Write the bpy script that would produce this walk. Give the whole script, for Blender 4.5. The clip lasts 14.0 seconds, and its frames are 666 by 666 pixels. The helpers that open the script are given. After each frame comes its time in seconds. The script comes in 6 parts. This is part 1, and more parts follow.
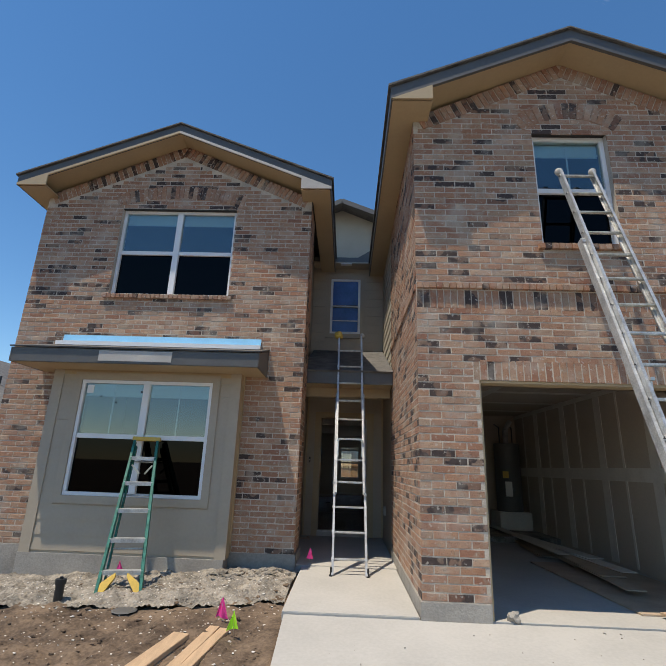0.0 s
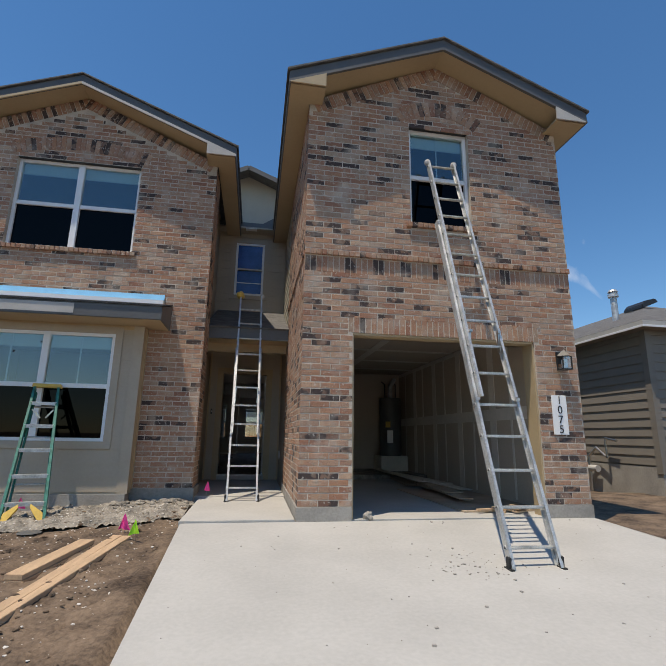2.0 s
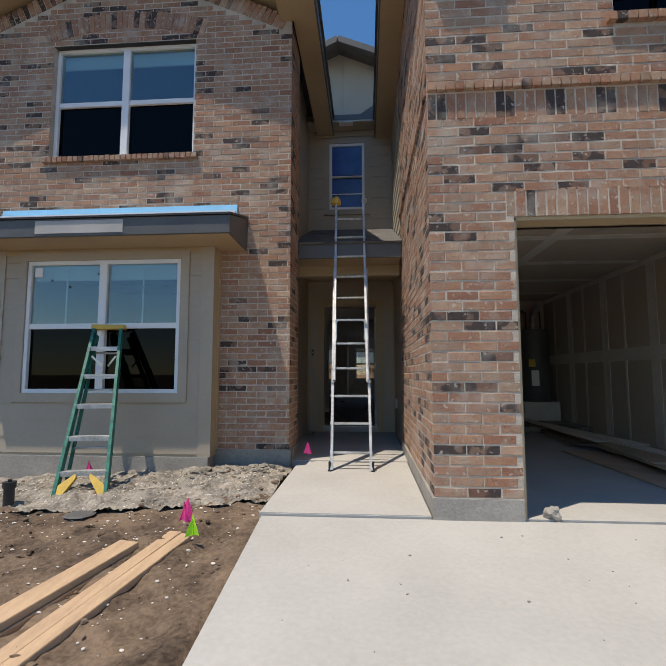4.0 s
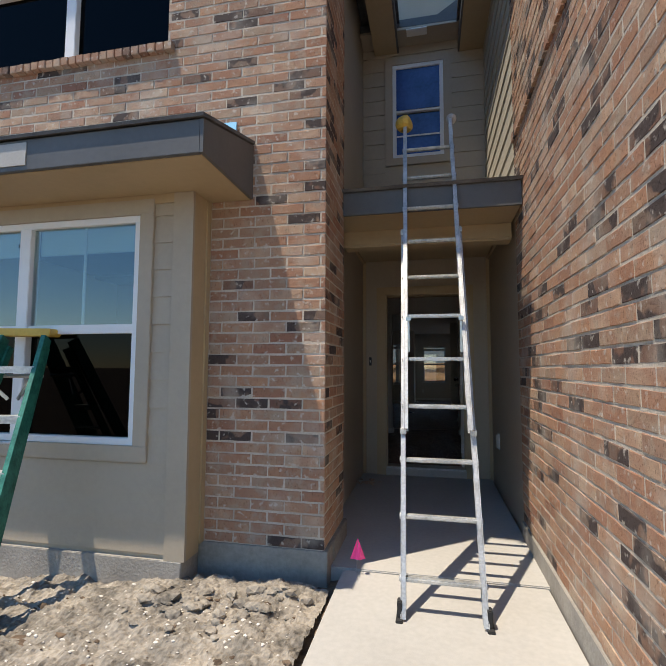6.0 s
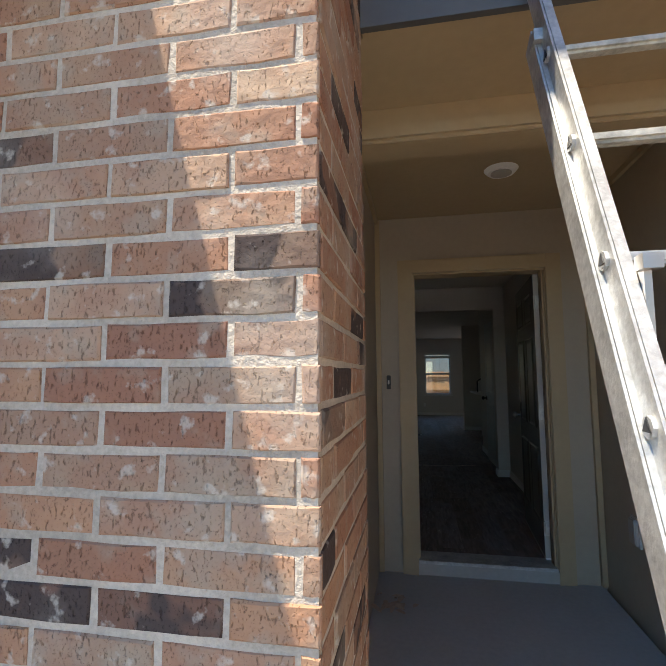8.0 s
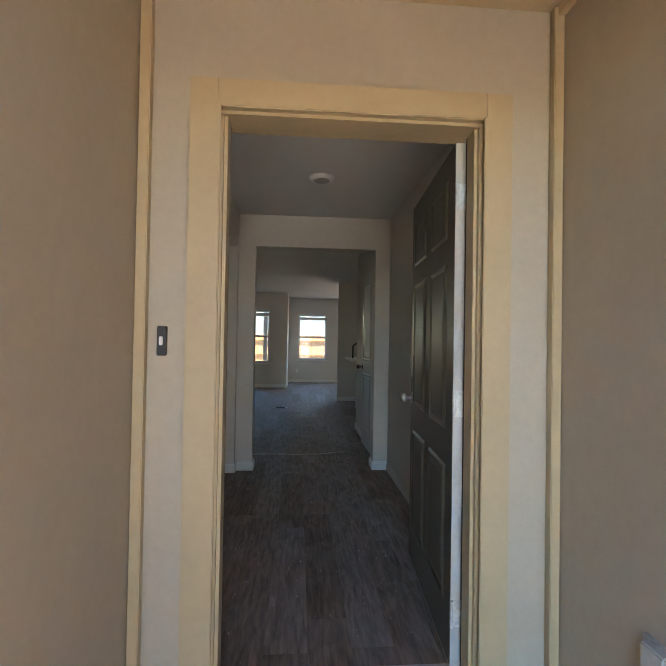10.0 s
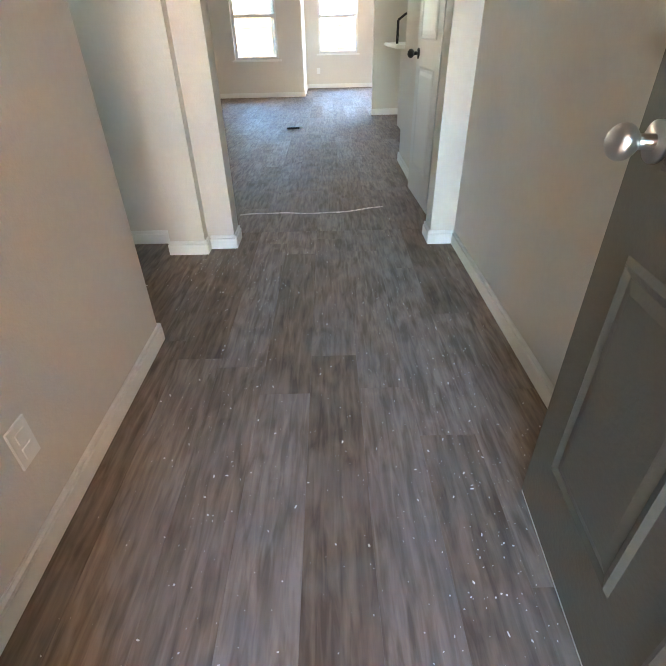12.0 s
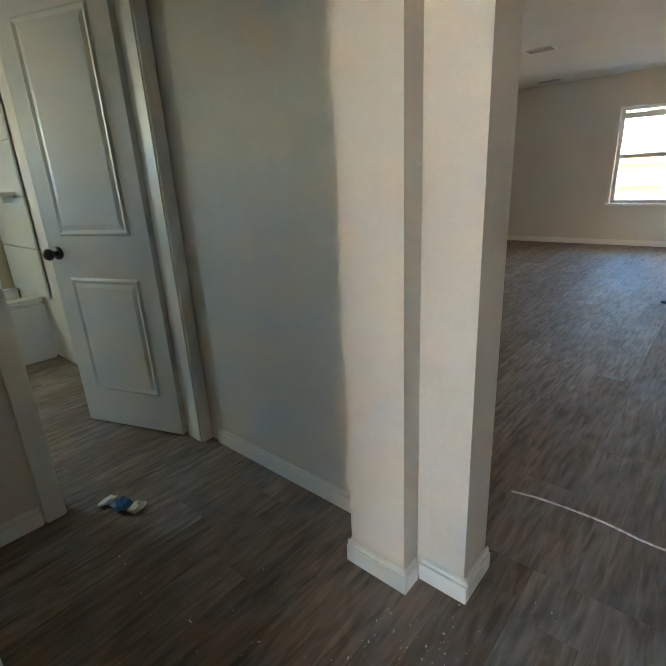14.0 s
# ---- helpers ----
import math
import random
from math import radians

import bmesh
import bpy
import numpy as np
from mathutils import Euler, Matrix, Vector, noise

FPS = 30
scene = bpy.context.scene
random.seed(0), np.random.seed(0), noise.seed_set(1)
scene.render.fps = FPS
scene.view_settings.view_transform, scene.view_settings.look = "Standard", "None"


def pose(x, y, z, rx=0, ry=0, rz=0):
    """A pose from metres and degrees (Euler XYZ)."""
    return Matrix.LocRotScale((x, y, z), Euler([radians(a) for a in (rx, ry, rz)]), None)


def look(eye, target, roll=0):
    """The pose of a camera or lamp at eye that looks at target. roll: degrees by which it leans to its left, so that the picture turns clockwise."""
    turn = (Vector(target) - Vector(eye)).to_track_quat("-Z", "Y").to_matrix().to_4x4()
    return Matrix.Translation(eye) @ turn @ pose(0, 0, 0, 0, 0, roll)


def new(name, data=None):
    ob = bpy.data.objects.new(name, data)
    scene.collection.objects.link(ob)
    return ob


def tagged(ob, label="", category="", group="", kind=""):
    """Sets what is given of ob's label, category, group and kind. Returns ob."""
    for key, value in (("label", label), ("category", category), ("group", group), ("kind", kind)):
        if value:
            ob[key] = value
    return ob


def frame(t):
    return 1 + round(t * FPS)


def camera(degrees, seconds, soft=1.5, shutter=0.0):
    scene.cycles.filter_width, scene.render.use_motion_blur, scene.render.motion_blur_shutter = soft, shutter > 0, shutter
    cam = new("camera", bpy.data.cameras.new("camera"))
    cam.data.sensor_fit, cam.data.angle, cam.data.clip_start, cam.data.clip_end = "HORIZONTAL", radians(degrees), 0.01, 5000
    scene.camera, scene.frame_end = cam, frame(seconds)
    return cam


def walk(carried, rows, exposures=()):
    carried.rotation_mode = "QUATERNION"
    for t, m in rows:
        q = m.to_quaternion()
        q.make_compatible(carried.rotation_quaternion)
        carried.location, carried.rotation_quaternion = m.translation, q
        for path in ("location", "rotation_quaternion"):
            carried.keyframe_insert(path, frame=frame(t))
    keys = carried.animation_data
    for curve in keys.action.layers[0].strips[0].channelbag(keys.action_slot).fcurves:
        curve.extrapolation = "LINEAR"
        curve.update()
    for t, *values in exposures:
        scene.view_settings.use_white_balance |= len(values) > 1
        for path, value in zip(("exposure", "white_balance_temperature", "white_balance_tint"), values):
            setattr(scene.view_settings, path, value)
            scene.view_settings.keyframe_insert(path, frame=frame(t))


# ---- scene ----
cam = camera(72.3, 14.0, soft=1.1)
PATH = [
    (0, (-0.695, -4.47, 1.24), (-0.764, -2.552, 1.803), 2.0),
    (0.5, (-0.623, -5.338, 0.942), (-0.699, -3.413, 1.482), 2.1),
    (1, (-0.605, -5.348, 0.931), (-0.61, -3.409, 1.419), 1.8),
    (1.5, (-0.589, -5.333, 0.926), (-0.44, -3.388, 1.368), 1.2),
    (2, (-0.501, -5.187, 0.898), (-0.181, -3.263, 1.34), 0.9),
    (2.5, (-0.432, -4.836, 0.960), (-0.092, -2.910, 1.379), 0.8),
    (3, (-0.47, -4.332, 0.931), (-0.303, -2.366, 1.259), 0.2),
    (3.5, (-0.449, -3.799, 0.946), (-0.467, -1.81, 1.151), 0.0),
    (6, (-0.668, -0.979, 1.276), (-1.084, 0.971, 1.43), 0.2),
    (6.5, (-0.77, -0.434, 1.347), (-1.236, 1.504, 1.51), 0.2),
    (7, (-0.92, 0.094, 1.392), (-1.396, 2.028, 1.569), 0.0),
    (7.5, (-1.062, 0.615, 1.429), (-1.502, 2.557, 1.612), -0.0),
    (8, (-1.175, 1.161, 1.415), (-1.533, 3.12, 1.599), -0.4),
    (8.5, (-1.166, 1.616, 1.387), (-1.389, 3.596, 1.568), 0.3),
    (8.6, (-1.153, 1.674, 1.38), (-1.322, 3.66, 1.546), 0.4),
    (10.8, (-0.836, 3.792, 1.368), (-0.668, 5.772, 1.148), 1.3),
    (11, (-0.826, 3.972, 1.344), (-0.684, 5.937, 1.001), 0.8),
    (11.5, (-0.798, 4.41, 1.269), (-0.71, 6.268, 0.535), 0.2),
    (12, (-0.773, 4.782, 1.204), (-0.772, 6.446, 0.095), -1.3),
    (12.5, (-0.8, 5.229, 1.221), (-0.907, 6.662, -0.171), -3.3),
    (13, (-0.794, 5.621, 1.268), (-1.066, 7.082, -0.071), -3.9),
    (13.5, (-0.804, 6.014, 1.311), (-1.527, 7.594, 0.321), -6.8),
    (14, (-0.919, 6.359, 1.334), (-2.176, 7.776, 0.692), -3.0),
]
EXPOSURES = [(0.0, 0.17, 7400, 10), (0.5, 0.0, 7400, 10), (3.5, 0.12, 7300, 11), (6.0, 0.5, 7350, 11), (7.0, 1.0, 7700, 11), (8.0, 1.37, 7400, 10), (8.7, 1.68, 7800, 10), (10.6, 4.5, 7900, 10), (11.0, 4.7, 7900, 10), (11.5, 5.8, 8300, 11), (12.0, 6.3, 8700, 13), (13.0, 6.3, 8800, 13), (13.5, 6.05, 8800, 11), (14.0, 5.7, 8500, 8)]
walk(cam, [(t, look(eye, target, roll)) for t, eye, target, roll in PATH], EXPOSURES)

# ---- sky and sun ----
SUN_TRAVEL = Vector((0.27, 0.215, -1.0)).normalized()
world = bpy.data.worlds.new("sky")
scene.world = world
world.use_nodes = True
wn = world.node_tree
sky = wn.nodes.new("ShaderNodeTexSky")
sky.sky_type = "NISHITA"
sky.sun_disc = False
sky.sun_elevation = math.asin(-SUN_TRAVEL.z)
sky.sun_rotation = math.atan2(-SUN_TRAVEL.x, -SUN_TRAVEL.y)
sky.altitude = 150
sky.air_density = 1.0
sky.dust_density = 0.0
sky.ozone_density = 5.0
wn.nodes["Background"].inputs["Strength"].default_value = 0.15
hue = wn.nodes.new("ShaderNodeHueSaturation")
hue.inputs["Saturation"].default_value = 1.2
wn.links.new(sky.outputs["Color"], hue.inputs["Color"])
# thin wisps of cloud, high over the roofs
tc = wn.nodes.new("ShaderNodeTexCoord")
cm = wn.nodes.new("ShaderNodeMapping")
cm.inputs["Rotation"].default_value = (0.4, 0.9, 0.5)
cm.inputs["Scale"].default_value = (2.2, 7.0, 4.0)
cn = wn.nodes.new("ShaderNodeTexNoise")
cn.inputs["Scale"].default_value, cn.inputs["Detail"].default_value, cn.inputs["Distortion"].default_value = 1.6, 7, 0.6
cr = wn.nodes.new("ShaderNodeMapRange")
cr.inputs[1].default_value, cr.inputs[2].default_value, cr.inputs[4].default_value = 0.71, 0.92, 0.6
cx = wn.nodes.new("ShaderNodeMix")
cx.data_type = "RGBA"
cx.inputs[7].default_value = (7.0, 7.2, 7.6, 1)
wn.links.new(tc.outputs["Generated"], cm.inputs["Vector"])
wn.links.new(cm.outputs["Vector"], cn.inputs["Vector"])
wn.links.new(cn.outputs["Fac"], cr.inputs[0])
wn.links.new(cr.outputs[0], cx.inputs[0])
wn.links.new(hue.outputs["Color"], cx.inputs[6])
wn.links.new(cx.outputs[2], wn.nodes["Background"].inputs["Color"])
sun_data = bpy.data.lights.new("sun", "SUN")
sun_data.energy = 3.9
sun_data.angle = radians(0.53)
sun_data.color = (1.0, 0.95, 0.87)
sun_ob = new("sun", sun_data)
sun_ob.matrix_world = look((0, 0, 30), Vector((0, 0, 30)) + SUN_TRAVEL)


# ---- materials ----
def mat(name, color, rough=0.6, metal=0.0, vary=0.12, scale=3.0, fine=60.0, bump=0.15, bump_scale=80.0, stretch=(1, 1, 1), spec=0.5, tint=None):
    """A surface with coarse and fine variation of its colour and a fine relief."""
    m = bpy.data.materials.new(name)
    m.use_nodes = True
    n, l = m.node_tree.nodes, m.node_tree.links
    b = n["Principled BSDF"]
    geo = n.new("ShaderNodeNewGeometry")
    mp = n.new("ShaderNodeMapping")
    mp.inputs["Scale"].default_value = stretch
    l.new(geo.outputs["Position"], mp.inputs["Vector"])
    n1 = n.new("ShaderNodeTexNoise")
    n1.inputs["Scale"].default_value, n1.inputs["Detail"].default_value = scale, 4
    n2 = n.new("ShaderNodeTexNoise")
    n2.inputs["Scale"].default_value, n2.inputs["Detail"].default_value = fine, 3
    l.new(mp.outputs["Vector"], n1.inputs["Vector"])
    l.new(mp.outputs["Vector"], n2.inputs["Vector"])
    add = n.new("ShaderNodeMath")
    add.operation = "ADD"
    l.new(n1.outputs["Fac"], add.inputs[0])
    half = n.new("ShaderNodeMath")
    half.operation = "MULTIPLY"
    half.inputs[1].default_value = 0.6
    l.new(n2.outputs["Fac"], half.inputs[0])
    l.new(half.outputs[0], add.inputs[1])
    ramp = n.new("ShaderNodeValToRGB")
    c = Vector(color)
    dark = c * (1 - vary)
    light = Vector(tint) if tint else c * (1 + vary)
    ramp.color_ramp.elements[0].position, ramp.color_ramp.elements[1].position = 0.55, 1.05
    ramp.color_ramp.elements[0].color = (*dark, 1)
    ramp.color_ramp.elements[1].color = (min(light.x, 1), min(light.y, 1), min(light.z, 1), 1)
    l.new(add.outputs[0], ramp.inputs["Fac"])
    l.new(ramp.outputs["Color"], b.inputs["Base Color"])
    b.inputs["Roughness"].default_value, b.inputs["Metallic"].default_value = rough, metal
    b.inputs["Specular IOR Level"].default_value = spec
    if bump:
        n3 = n.new("ShaderNodeTexNoise")
        n3.inputs["Scale"].default_value, n3.inputs["Detail"].default_value = bump_scale, 3
        l.new(mp.outputs["Vector"], n3.inputs["Vector"])
        bp = n.new("ShaderNodeBump")
        bp.inputs["Strength"].default_value, bp.inputs["Distance"].default_value = bump, 0.01
        l.new(n3.outputs["Fac"], bp.inputs["Height"])
        l.new(bp.outputs["Normal"], b.inputs["Normal"])
    return m


def brick_mat(name, island):
    """Mottled clay brick: pink, tan, red and a few flashed black ones, with mortar smears."""
    m = bpy.data.materials.new(name)
    m.use_nodes = True
    n, l = m.node_tree.nodes, m.node_tree.links
    b = n["Principled BSDF"]
    geo = n.new("ShaderNodeNewGeometry")
    if island:
        rnd = geo.outputs["Random Per Island"]
    else:
        rnd = n.new("ShaderNodeObjectInfo").outputs["Random"]
    off = n.new("ShaderNodeVectorMath")
    off.operation = "SCALE"
    off.inputs[0].default_value = (37.0, 91.0, 53.0)
    l.new(rnd, off.inputs["Scale"])
    pos = n.new("ShaderNodeVectorMath")
    pos.operation = "ADD"
    l.new(geo.outputs["Position"], pos.inputs[0])
    l.new(off.outputs[0], pos.inputs[1])

    def noise_at(scale, detail=3.0, src=None):
        t = n.new("ShaderNodeTexNoise")
        t.inputs["Scale"].default_value, t.inputs["Detail"].default_value = scale, detail
        l.new(src or pos.outputs[0], t.inputs["Vector"])
        return t.outputs["Fac"]

    def ramp(src, stops, mode="LINEAR"):
        r = n.new("ShaderNodeValToRGB")
        r.color_ramp.interpolation = mode
        while len(r.color_ramp.elements) < len(stops):
            r.color_ramp.elements.new(0.5)
        for e, (p, c) in zip(r.color_ramp.elements, stops):
            e.position, e.color = p, (*c, 1)
        l.new(src, r.inputs["Fac"])
        return r.outputs["Color"]

    def mix(fac, a, c):
        x = n.new("ShaderNodeMix")
        x.data_type = "RGBA"
        l.new(fac, x.inputs[0])
        l.new(a, x.inputs[6])
        if isinstance(c, tuple):
            x.inputs[7].default_value = (*c, 1)
        else:
            l.new(c, x.inputs[7])
        return x.outputs[2]

    def math2(op, a, c):
        x = n.new("ShaderNodeMath")
        x.operation = op
        l.new(a, x.inputs[0])
        if isinstance(c, float):
            x.inputs[1].default_value = c
        else:
            l.new(c, x.inputs[1])
        return x.outputs[0]

    base = ramp(rnd, [(0.0, (0.36, 0.18, 0.113)), (0.15, (0.48, 0.31, 0.21)), (0.30, (0.36, 0.26, 0.187)), (0.45, (0.46, 0.26, 0.158)),
                      (0.60, (0.29, 0.14, 0.092)), (0.75, (0.54, 0.38, 0.265)), (0.88, (0.41, 0.22, 0.134)), (1.0, (0.335, 0.228, 0.165))])
    mott = ramp(noise_at(9.0), [(0.40, (0, 0, 0)), (0.60, (1, 1, 1))])
    col = mix(math2("MULTIPLY", mott, 0.5), base, (0.35, 0.165, 0.105))
    grey = ramp(noise_at(13.0, 4.0), [(0.54, (0, 0, 0)), (0.66, (1, 1, 1))])
    col = mix(math2("MULTIPLY", grey, 0.55), col, (0.38, 0.305, 0.235))
    # flashed bricks: only some, and often only along a part of their length
    wild = math2("FRACT", math2("MULTIPLY", rnd, 17.31), 0.0)
    some = ramp(wild, [(0.0, (1, 1, 1)), (0.17, (0, 0, 0))], "CONSTANT")
    patch = ramp(noise_at(7.0, 2.0), [(0.40, (0, 0, 0)), (0.50, (1, 1, 1))])
    col = mix(math2("MULTIPLY", some, math2("MAXIMUM", patch, 0.55)), col, (0.075, 0.055, 0.05))
    # wire-cut face: upright scratches and torn pits
    cut = n.new("ShaderNodeMapping")
    cut.inputs["Scale"].default_value = (1.0, 1.0, 0.42)
    l.new(pos.outputs[0], cut.inputs["Vector"])
    scratch = noise_at(170.0, 4.0, cut.outputs["Vector"])
    pit = ramp(scratch, [(0.32, (0.45, 0.42, 0.40)), (0.41, (1, 1, 1))])
    speck = ramp(noise_at(260.0, 2.0), [(0.28, (0.45, 0.45, 0.45)), (0.38, (1, 1, 1))])
    for relief, amount in ((pit, 0.75), (speck, 0.7)):
        x = n.new("ShaderNodeMix")
        x.data_type, x.blend_type = "RGBA", "MULTIPLY"
        x.inputs[0].default_value = amount
        l.new(col, x.inputs[6])
        l.new(relief, x.inputs[7])
        col = x.outputs[2]
    # mortar haze and smears left by the trowel
    smear = ramp(noise_at(3.2, 6.0, geo.outputs["Position"]), [(0.52, (0, 0, 0)), (0.70, (1, 1, 1))])
    col = mix(math2("MULTIPLY", smear, 0.42), col, (0.53, 0.48, 0.41))
    daub = ramp(noise_at(28.0, 5.0, geo.outputs["Position"]), [(0.60, (0, 0, 0)), (0.68, (1, 1, 1))])
    col = mix(math2("MULTIPLY", daub, 0.6), col, (0.58, 0.53, 0.46))
    l.new(col, b.inputs["Base Color"])
    b.inputs["Roughness"].default_value = 0.88
    b.inputs["Specular IOR Level"].default_value = 0.25
    h = math2("ADD", math2("ADD", math2("MULTIPLY", noise_at(38.0, 5.0), 1.2), pit), math2("MULTIPLY", speck, 0.5))
    bp = n.new("ShaderNodeBump")
    bp.inputs["Strength"].default_value, bp.inputs["Distance"].default_value = 0.7, 0.006
    l.new(h, bp.inputs["Height"])
    l.new(bp.outputs["Normal"], b.inputs["Normal"])
    return m


def plank_mat(name):
    """Grey-brown vinyl plank with long grain; each plank its own tone."""
    m = bpy.data.materials.new(name)
    m.use_nodes = True
    n, l = m.node_tree.nodes, m.node_tree.links
    b = n["Principled BSDF"]
    geo = n.new("ShaderNodeNewGeometry")
    rnd = n.new("ShaderNodeMath")
    rnd.operation = "ADD"
    l.new(geo.outputs["Random Per Island"], rnd.inputs[0])
    l.new(n.new("ShaderNodeObjectInfo").outputs["Random"], rnd.inputs[1])
    fr = n.new("ShaderNodeMath")
    fr.operation = "FRACT"
    l.new(rnd.outputs[0], fr.inputs[0])
    off = n.new("ShaderNodeVectorMath")
    off.operation = "SCALE"
    off.inputs[0].default_value = (13.0, 29.0, 7.0)
    l.new(fr.outputs[0], off.inputs["Scale"])
    pos = n.new("ShaderNodeVectorMath")
    pos.operation = "ADD"
    l.new(geo.outputs["Position"], pos.inputs[0])
    l.new(off.outputs[0], pos.inputs[1])
    mp = n.new("ShaderNodeMapping")
    mp.inputs["Scale"].default_value = (1.0, 0.10, 1.0)
    l.new(pos.outputs[0], mp.inputs["Vector"])
    g1 = n.new("ShaderNodeTexNoise")
    g1.inputs["Scale"].default_value, g1.inputs["Detail"].default_value, g1.inputs["Distortion"].default_value = 55, 14, 0.6
    l.new(mp.outputs["Vector"], g1.inputs["Vector"])
    g2 = n.new("ShaderNodeTexNoise")
    g2.inputs["Scale"].default_value, g2.inputs["Detail"].default_value = 4.5, 6
    l.new(pos.outputs[0], g2.inputs["Vector"])
    r = n.new("ShaderNodeValToRGB")
    r.color_ramp.elements[0].position, r.color_ramp.elements[1].position = 0.38, 0.63
    r.color_ramp.elements[0].color, r.color_ramp.elements[1].color = (0.145, 0.106, 0.083, 1), (0.345, 0.275, 0.228, 1)
    # broad light and dark figure under the fine grain
    mp3 = n.new("ShaderNodeMapping")
    mp3.inputs["Scale"].default_value = (1.0, 0.3, 1.0)
    l.new(pos.outputs[0], mp3.inputs["Vector"])
    g3 = n.new("ShaderNodeTexNoise")
    g3.inputs["Scale"].default_value, g3.inputs["Detail"].default_value, g3.inputs["Distortion"].default_value = 13, 5, 1.5
    l.new(mp3.outputs["Vector"], g3.inputs["Vector"])
    both = n.new("ShaderNodeMix")
    both.inputs[0].default_value = 0.42
    l.new(g1.outputs["Fac"], both.inputs[2])
    l.new(g3.outputs["Fac"], both.inputs[3])
    l.new(both.outputs[0], r.inputs["Fac"])
    tone = n.new("ShaderNodeValToRGB")
    tone.color_ramp.elements[0].color, tone.color_ramp.elements[1].color = (0.74, 0.64, 0.56, 1), (1.10, 1.08, 1.08, 1)
    l.new(fr.outputs[0], tone.inputs["Fac"])
    x = n.new("ShaderNodeMix")
    x.data_type, x.blend_type = "RGBA", "MULTIPLY"
    x.inputs[0].default_value = 1.0
    l.new(r.outputs["Color"], x.inputs[6])
    l.new(tone.outputs["Color"], x.inputs[7])
    # drywall dust trodden over the boards
    d = n.new("ShaderNodeMapRange")
    d.inputs[1].default_value, d.inputs[2].default_value, d.inputs[4].default_value = 0.46, 0.74, 0.42
    l.new(g2.outputs["Fac"], d.inputs[0])
    x2 = n.new("ShaderNodeMix")
    x2.data_type = "RGBA"
    x2.inputs[7].default_value = (0.25, 0.235, 0.225, 1)
    l.new(d.outputs[0], x2.inputs[0])
    l.new(x.outputs[2], x2.inputs[6])
    l.new(x2.outputs[2], b.inputs["Base Color"])
    rr = n.new("ShaderNodeMapRange")
    rr.inputs[3].default_value, rr.inputs[4].default_value = 0.52, 0.72
    l.new(g2.outputs["Fac"], rr.inputs[0])
    l.new(rr.outputs[0], b.inputs["Roughness"])
    bp = n.new("ShaderNodeBump")
    bp.inputs["Strength"].default_value, bp.inputs["Distance"].default_value = 0.05, 0.001
    l.new(g1.outputs["Fac"], bp.inputs["Height"])
    l.new(bp.outputs["Normal"], b.inputs["Normal"])
    return m


def glass_mat(name, tint, gloss=1.0):
    """A pane: clear with its tint, glossy by Fresnel."""
    m = bpy.data.materials.new(name)
    m.use_nodes = True
    n, l = m.node_tree.nodes, m.node_tree.links
    n.remove(n["Principled BSDF"])
    tr = n.new("ShaderNodeBsdfTransparent")
    tr.inputs["Color"].default_value = (*tint, 1)
    gl = n.new("ShaderNodeBsdfGlossy")
    gl.inputs["Roughness"].default_value = 0.02
    gl.inputs["Color"].default_value = (gloss, gloss, gloss, 1)
    lw = n.new("ShaderNodeLayerWeight")
    lw.inputs["Blend"].default_value = 0.5
    pw = n.new("ShaderNodeMath")
    pw.operation = "POWER"
    pw.inputs[1].default_value = 4.0
    l.new(lw.outputs["Facing"], pw.inputs[0])
    fr = n.new("ShaderNodeMapRange")
    fr.inputs[3].default_value, fr.inputs[4].default_value = 0.10, 1.0
    l.new(pw.outputs[0], fr.inputs[0])
    mx = n.new("ShaderNodeMixShader")
    l.new(fr.outputs[0], mx.inputs[0])
    l.new(tr.outputs[0], mx.inputs[1])
    l.new(gl.outputs[0], mx.inputs[2])
    l.new(mx.outputs[0], n["Material Output"].inputs["Surface"])
    return m


M_BRICK = brick_mat("brick_clay", False)
M_BRICKS = brick_mat("brick_clay_joined", True)
M_MORTAR = mat("mortar", (0.49, 0.425, 0.35), 0.95, vary=0.25, scale=5, fine=90, bump=0.5, bump_scale=140)
M_CONC = mat("pale_concrete", (0.43, 0.415, 0.385), 0.85, vary=0.09, scale=1.3, fine=35, bump=0.12, bump_scale=160)
M_FOUND = mat("foundation_concrete", (0.32, 0.295, 0.26), 0.9, vary=0.2, scale=3, fine=40, bump=0.4, bump_scale=60)
M_DIRT = mat("dirt", (0.095, 0.059, 0.037), 0.95, vary=0.6, scale=3.5, fine=34, bump=1.0, bump_scale=55, tint=(0.215, 0.15, 0.10))
M_RUBBLE = mat("pale_caliche", (0.25, 0.22, 0.18), 0.95, vary=0.6, scale=5, fine=45, bump=1.0, bump_scale=50)
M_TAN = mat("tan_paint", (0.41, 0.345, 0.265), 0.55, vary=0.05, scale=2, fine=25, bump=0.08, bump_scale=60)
M_TRIM = mat("tan_trim_paint", (0.43, 0.325, 0.195), 0.5, vary=0.05, scale=2, fine=25, bump=0.06, bump_scale=60)
M_FASCIA = mat("slate_fascia_paint", (0.10, 0.098, 0.095), 0.5, vary=0.1, scale=3, fine=30, bump=0.05)
M_PRIMER = mat("unpainted_primed_board", (0.45, 0.43, 0.40), 0.7, vary=0.08)
M_SHINGLE = mat("shingle", (0.12, 0.115, 0.11), 0.95, vary=0.35, scale=6, fine=120, bump=0.8, bump_scale=120)
M_VINYL = mat("white_vinyl", (0.80, 0.80, 0.80), 0.4, vary=0.02, bump=0)
M_WHITE = mat("white_trim_paint", (0.84, 0.83, 0.81), 0.45, vary=0.03, scale=2, bump=0.03)
